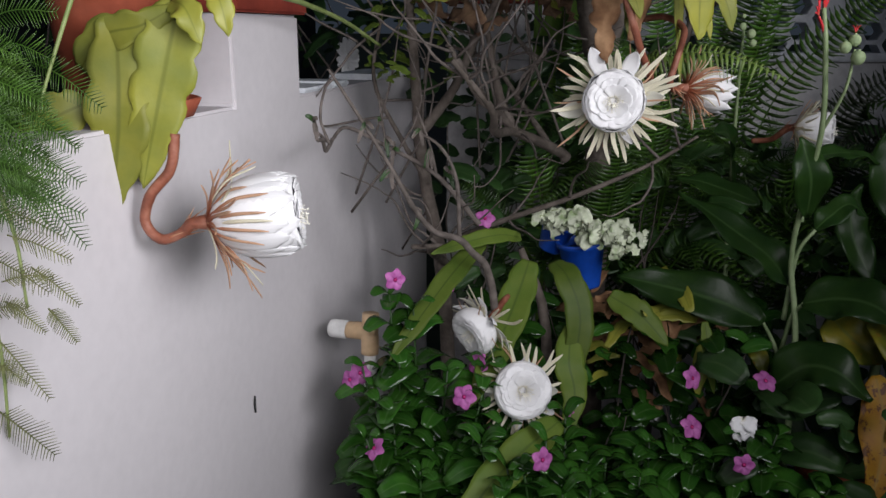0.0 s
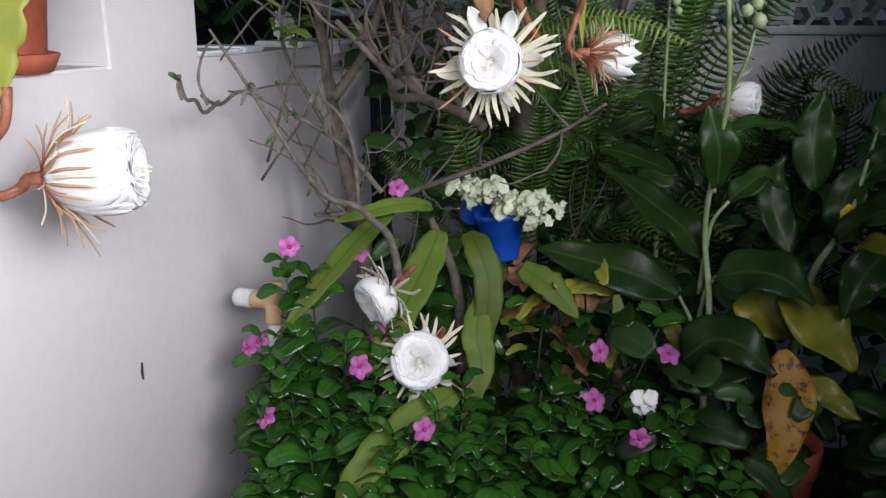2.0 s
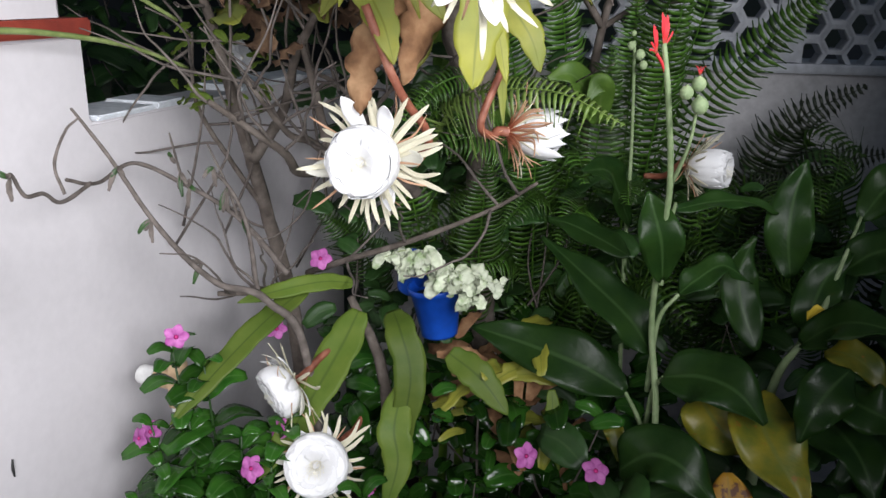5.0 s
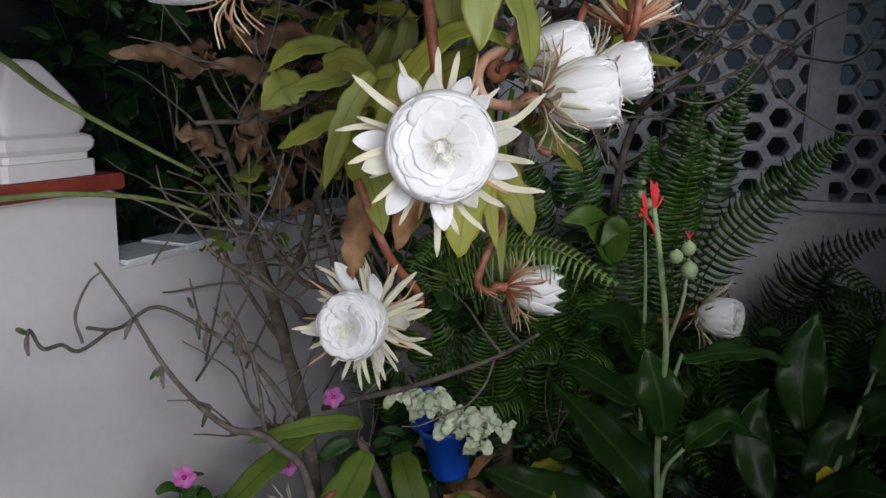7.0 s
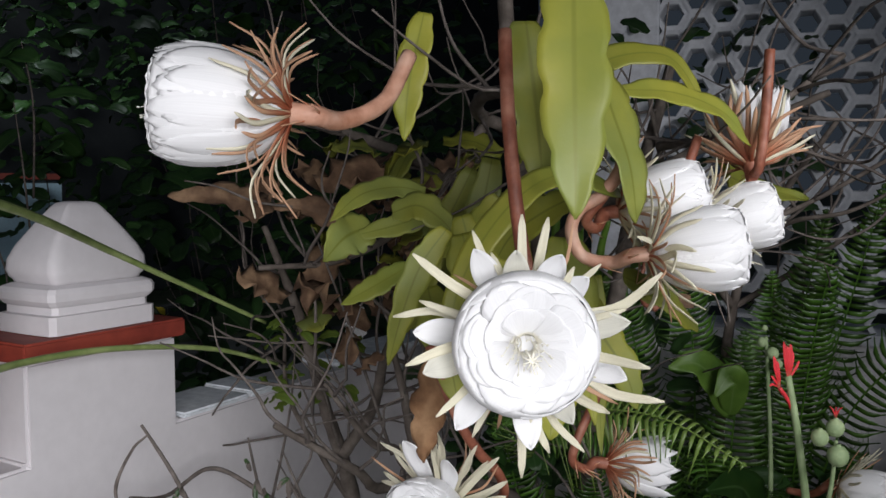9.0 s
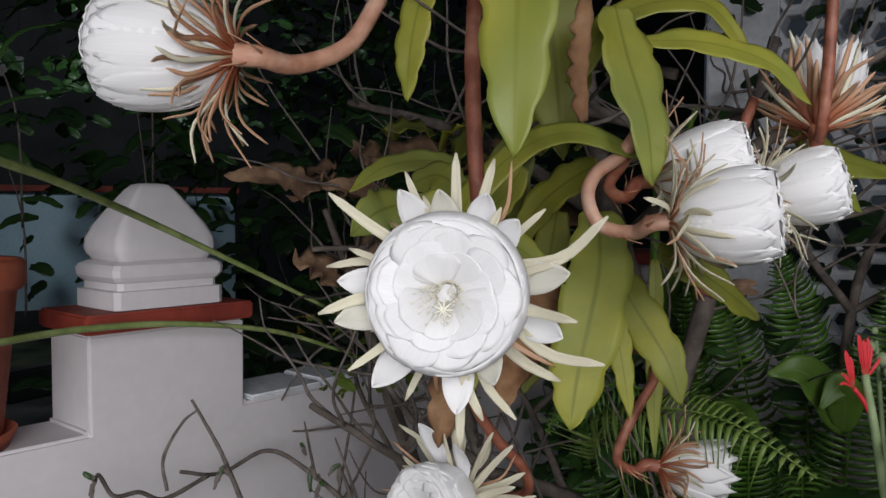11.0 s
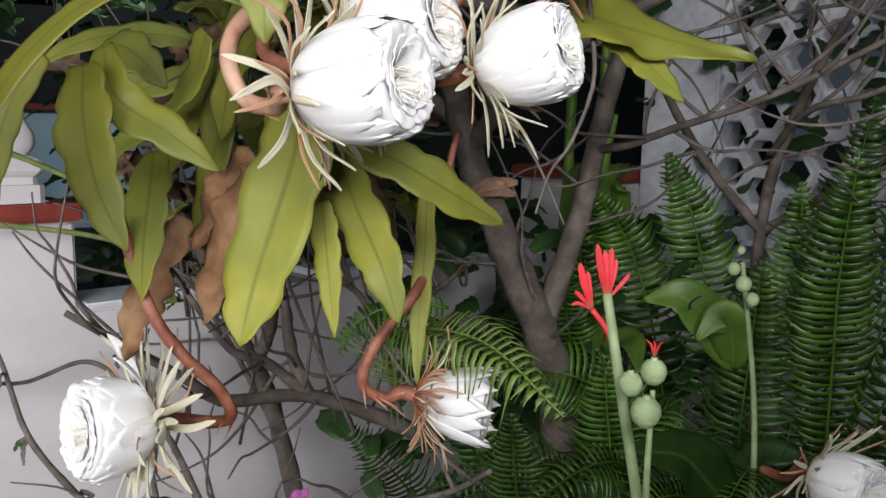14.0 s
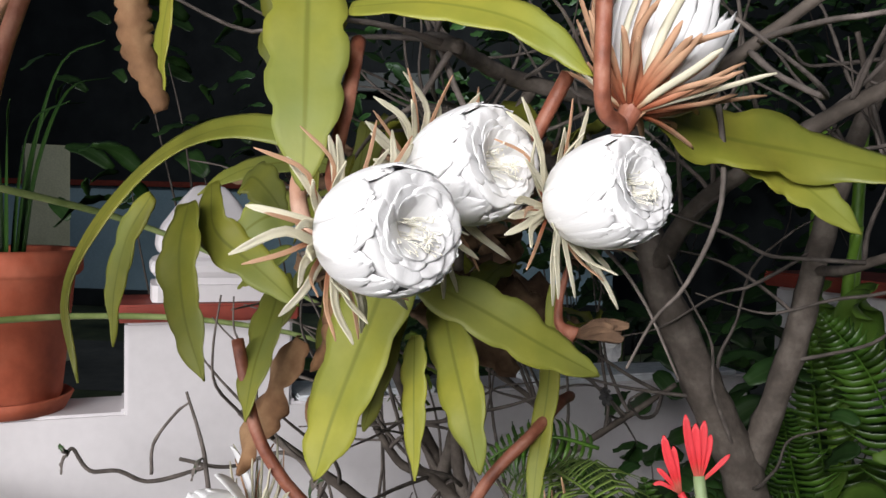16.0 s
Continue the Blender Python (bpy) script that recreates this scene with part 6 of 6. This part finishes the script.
# tall green canna stems before the pierced panel
for x, y, z in ((0.27, 2.12, 1.62), (0.31, 2.15, 1.66), (0.36, 2.06, 1.48)):
    stalk = thing("canna_plant", (x, y, 0.27), "tall bright green canna stem behind a bare tree", "canna plant", "tall canna stems")
    g = Geo()
    tube(g, [(x - 0.02, y, 0.27), (x, y, 1.0), (x + 0.01, y - 0.01, z), (x + 0.03, y - 0.02, z + 0.12)], [0.011, 0.010, 0.008, 0.005], 9, 20)
    part("stalk", g, "stem_bright", stalk)
    canna_leaf(stalk, [(x, y, 1.30), (x + 0.03, y - 0.02, 1.42), (x + 0.05, y - 0.05, 1.50), (x + 0.10, y - 0.10, 1.53)], 0.055, (0.5, -0.7, 0.4), "bright_leaf", seed=x)
    canna_leaf(stalk, [(x, y, 1.18), (x + 0.05, y - 0.03, 1.26), (x + 0.10, y - 0.08, 1.29), (x + 0.14, y - 0.14, 1.27)], 0.05, (0.4, -0.7, 0.5), "bright_leaf", seed=y)
woody("bare_shrub", (0.62, 2.15, 0.27), "bare grey shrub branches in front of the pierced panel", [
    ([(0.60, 2.2, 0.27), (0.58, 2.15, 1.1), (0.60, 2.05, 1.45), (0.66, 1.98, 1.62), (0.74, 1.93, 1.75)], [0.012, 0.010, 0.008, 0.006, 0.004]),
    ([(0.60, 2.05, 1.45), (0.54, 1.98, 1.55), (0.50, 1.92, 1.66), (0.47, 1.90, 1.80)], [0.007, 0.006, 0.005, 0.003]),
    ([(0.60, 2.05, 1.45), (0.70, 2.05, 1.52), (0.80, 2.05, 1.60), (0.92, 2.05, 1.70)], [0.006, 0.005, 0.004, 0.003]),
    ([(0.62, 2.0, 1.55), (0.68, 1.92, 1.60), (0.76, 1.88, 1.62), (0.86, 1.86, 1.68)], [0.005, 0.004, 0.003, 0.002]),
], category="shrub", twigs=5, seed=21, reach=0.22)

# pale withered petals caught in the periwinkle
scrap = thing("withered_flower", (0.585, 1.40, 0.80), "pale withered flower caught in the periwinkle leaves", "flower")
for k in range(4):
    q = np.array([0.587, 1.400, 0.840])
    o = np.array([0.020 * math.cos(k * 0.9 - 2.9), -0.008, 0.034 * math.sin(k * 0.9 - 2.9)])
    g = Geo()
    blade(g, [q, q + o * 0.6 + np.array([0, -0.004, 0.0]), q + o], 0.024, (0.1, -0.9, 0.4), leaf_shape, n=9, m=5, thick=0.001, fold=0.3, wave=0.12, seed=k * 0.3)
    part("petal", g, "petal_white", scrap)

# ---- blue pots and small things ----


def blue_pot(place, tilt, label, r=0.040, h=0.066):
    th = thing("flower_pot", place, label, "pot", "blue plastic pots")
    g = Geo()
    lathe(g, [(0.0, 0.0), (r * 0.68, 0.0), (r * 0.70, 0.004), (r * 0.95, h * 0.86), (r * 1.04, h * 0.88), (r * 1.06, h * 0.98), (r * 1.03, h), (r * 0.97, h * 0.98), (r * 0.92, h * 0.8), (0.0, h * 0.78)], 36)
    ob = part_mesh("pot_body", g.mesh("pot_body", "blue_plastic"), th)
    e = Geo()
    lathe(e, [(0.0, h * 0.785), (r * 0.91, h * 0.79), (r * 0.5, h * 0.86), (0.0, h * 0.88)], 20)
    part_mesh("soil", e.mesh("soil", "soil"), th)
    th.rotation_euler = tilt
    return th


blue_pot((0.362, 1.69, 0.962), (0.0, -0.10, 0.0), "small blue plastic pot with soil, tilted slightly", 0.044, 0.088)
blue_pot((0.30, 1.74, 1.02), (0.2, 0.3, 0.0), "blue plastic pot half hidden behind pale leaves", 0.034, 0.06)
pale = thing("variegated_plant", (0.36, 1.68, 1.04), "pale variegated plant with small cream green leaves in a blue pot", "plant")
stems, leaves = Geo(), Geo()
for i in range(11):
    a, dx = i * 2.4, -0.095 + 0.19 * ((i * 4) % 11) / 10
    tip = np.array([0.368 + dx, 1.660 + 0.035 * math.sin(a), 1.078 - 0.24 * (dx + 0.02) + rnd.uniform(-0.022, 0.022)])
    pts = [(0.36, 1.69, 1.03), (0.36 * 0.5 + tip[0] * 0.5, 1.680, max(tip[2], 1.062) + 0.006), tip]
    tube(stems, pts, [0.0015, 0.0012, 0.0008], 5, 8)
    line = spline(pts, 9)
    for k in range(5, 9):
        for s in (0, 2.9):
            b = a + k * 1.3 + s
            out = np.array([math.cos(b), math.sin(b) * 0.8 - 0.2, rnd.uniform(-0.6, 0.5)])
            q = line[k]
            s2 = rnd.uniform(0.45, 1.12)
            blade(leaves, [q, q + out * 0.015 * s2, q + out * 0.026 * s2 - np.array([0, 0, 0.013 * s2])], 0.023 * s2, (rnd.uniform(-0.5, 0.7), -0.7, rnd.uniform(0.0, 0.9)), leaf_shape, n=9, m=5, thick=0.0008, fold=0.3, wave=0.20, seed=k * 0.37)
part("stem_growth", stems, "stem_green", pale)["kind"] = "stuff"
part("leaves", leaves, "variegated", pale, "cream and pale green crinkled leaves")["kind"] = "stuff"

# water pipe beside the wall
pipe = thing("water_pipe", (-0.01, 1.47, 0.27), "white plastic water pipe with a cream elbow and cap", "pipe")
g = Geo()
tube(g, [(-0.005, 1.44, 0.27), (-0.008, 1.46, 0.6), (-0.012, 1.49, 0.90)], [0.011] * 3, 16, 8)
part("riser", g, "pvc_white", pipe)
g = Geo()
tube(g, [(-0.012, 1.488, 0.895), (-0.012, 1.49, 0.925), (-0.022, 1.495, 0.932), (-0.052, 1.50, 0.932)], [0.015, 0.0155, 0.0155, 0.0145], 16, 18)
tube(g, [(-0.012, 1.49, 0.925), (-0.010, 1.492, 0.965)], [0.0145, 0.0145], 16, 4)
part("elbow", g, "pvc_cream", pipe, "cream coloured plastic elbow")
g = Geo()
tube(g, [(-0.050, 1.50, 0.932), (-0.054, 1.501, 0.932), (-0.078, 1.506, 0.932), (-0.082, 1.507, 0.932)], [0.016, 0.0165, 0.0160, 0.012], 16, 12)
part("cap", g, "pvc_white", pipe, "white end cap")
g = Geo()
blade(g, [(-0.150, 1.288, 0.904), (-0.150, 1.286, 0.892), (-0.150, 1.287, 0.878)], 0.005, (1, -0.1, 0), lambda u: 0.3 + 0.7 * math.sin(math.pi * u), n=8, m=5, thick=0.003)
tagged(new("wall_mark", g.mesh("wall_mark", "dark_rubber")), "small dark seed stuck on the plastered wall", "mark")

# dark pot in the bed
tp = thing("terracotta_pot", (0.84, 1.58, 0.29), "terracotta pot in the shade below canna leaves", "pot")
g = Geo()
lathe(g, [(0.0, 0.0), (0.06, 0.0), (0.082, 0.34), (0.090, 0.35), (0.090, 0.39), (0.084, 0.395), (0.075, 0.37), (0.0, 0.36)], 36)
part_mesh("pot_body", g.mesh("pot_body", "terracotta"), tp)
g = Geo()
lathe(g, [(0.0, 0.361), (0.074, 0.372), (0.04, 0.378), (0.0, 0.38)], 20)
part_mesh("soil", g.mesh("soil", "soil"), tp)

# thin dark hose along the pipe
hose = thing("garden_hose", (-0.03, 1.45, 0.27), "thin dark hose running down beside the water pipe", "hose")
g = Geo()
tube(g, [(-0.030, 1.44, 0.27), (-0.028, 1.45, 0.55), (-0.031, 1.46, 0.72), (-0.024, 1.47, 0.80), (-0.012, 1.475, 0.84)], [0.0045] * 5, 8, 24)
part("tube", g, "dark_rubber", hose)

# small leaves and buds on the thin twigs
buds = thing("twig_leaves", (0.02, 1.49, 1.26), "small curled green leaves on bare twigs", "leaves")
for q in ((0.020, 1.495, 1.262), (0.010, 1.49, 1.285), (0.075, 1.485, 1.275), (0.045, 1.36, 1.232), (0.085, 1.41, 1.160), (-0.028, 1.207, 1.315), (0.03, 1.50, 1.242), (0.09, 1.49, 1.245), (0.12, 1.47, 1.21), (0.012, 1.352, 1.30)):
    for k in range(3):
        a = rnd.uniform(0, 6.28)
        o = np.array([math.cos(a) * 0.6, -0.4, math.sin(a) - 0.4]) * rnd.uniform(0.012, 0.026)
        g = Geo()
        blade(g, [np.array(q), np.array(q) + o * 0.5 + np.array([0, -0.002, 0.002]), np.array(q) + o], 0.0065, (0.3, -0.9, 0.3), leaf_shape, n=9, m=5, thick=0.0009, fold=0.6, wave=0.15, seed=a)
        part("leaf", g, "tree_leaf" if k == 1 else "twig_bark", buds)

# dry dark bud on a twig of the small tree
dry = thing("dry_bud", (0.285, 1.749, 1.399), "small dry black bud on a bare twig", "bud")
for k in range(7):
    q = np.array([0.285, 1.749, 1.397])
    o = np.array([0.011 * math.cos(k * 0.9), -0.004, 0.011 * math.sin(k * 0.9)])
    g = Geo()
    blade(g, [q, q + o * 0.6 + np.array([0, -0.003, 0.002]), q + o], 0.0055, (0.5, -0.8, 0.2), leaf_shape, n=7, m=5, thick=0.001, fold=0.5)
    part("petal", g, "dark_rubber", dry)
g = Geo()
tube(g, [(0.265, 1.791, 1.363), (0.272, 1.77, 1.380), (0.285, 1.749, 1.397)], [0.0022, 0.0018, 0.0016], 6, 8)
part("stem", g, "twig_bark", dry)

# spiky pale bloom beyond the wall
bloom = thing("pale_bloom", (-0.16, 2.16, 1.34), "pale bluish flower seen over the wall top", "flower")
for k in range(14):
    a = k * 2.4
    o = np.array([math.cos(a) * 0.6, -0.5, math.sin(a)])
    g = Geo()
    c0 = np.array([-0.160, 2.16, 1.365])
    blade(g, [c0, c0 + o * 0.022, c0 + o * 0.045 + np.array([0, 0.004, 0])], 0.018, (0.2, -0.95, 0.1), leaf_shape, n=8, m=5, thick=0.001, fold=0.2)
    part("petal", g, "petal_white", bloom)
g = Geo()
tube(g, [(-0.160, 2.17, 0.0), (-0.163, 2.175, 0.9), (-0.160, 2.165, 1.365)], [0.006, 0.005, 0.003], 7, 12)
part("stem", g, "stem_green", bloom)

# withered flower low on the cluster
wither = thing("withered_flower", (0.53, 1.50, 1.522), "withered brown cactus flower on a curved stem", "flower")
g = Geo()
tube(g, [(0.52, 1.50, 1.572), (0.516, 1.495, 1.547), (0.520, 1.492, 1.527), (0.533, 1.498, 1.520)], [0.0026, 0.003, 0.004, 0.006], 8, 20)
part("stem", g, "stem_red", wither)
for k in range(8):
    o = np.array([0.030, 0.016, 0.006]) + np.array([rnd.uniform(-1, 1), rnd.uniform(-1, 1), rnd.uniform(-1, 1)]) * 0.008
    g = Geo()
    q = np.array([0.533, 1.498, 1.520])
    blade(g, [q, q + o * 0.55 + np.array([0, 0, 0.003]), q + o], 0.010, (0.5, -0.8, 0.3), leaf_shape, n=8, m=5, thick=0.001, fold=0.5, wave=0.1)
    part("petal", g, "dead_leaf", wither)
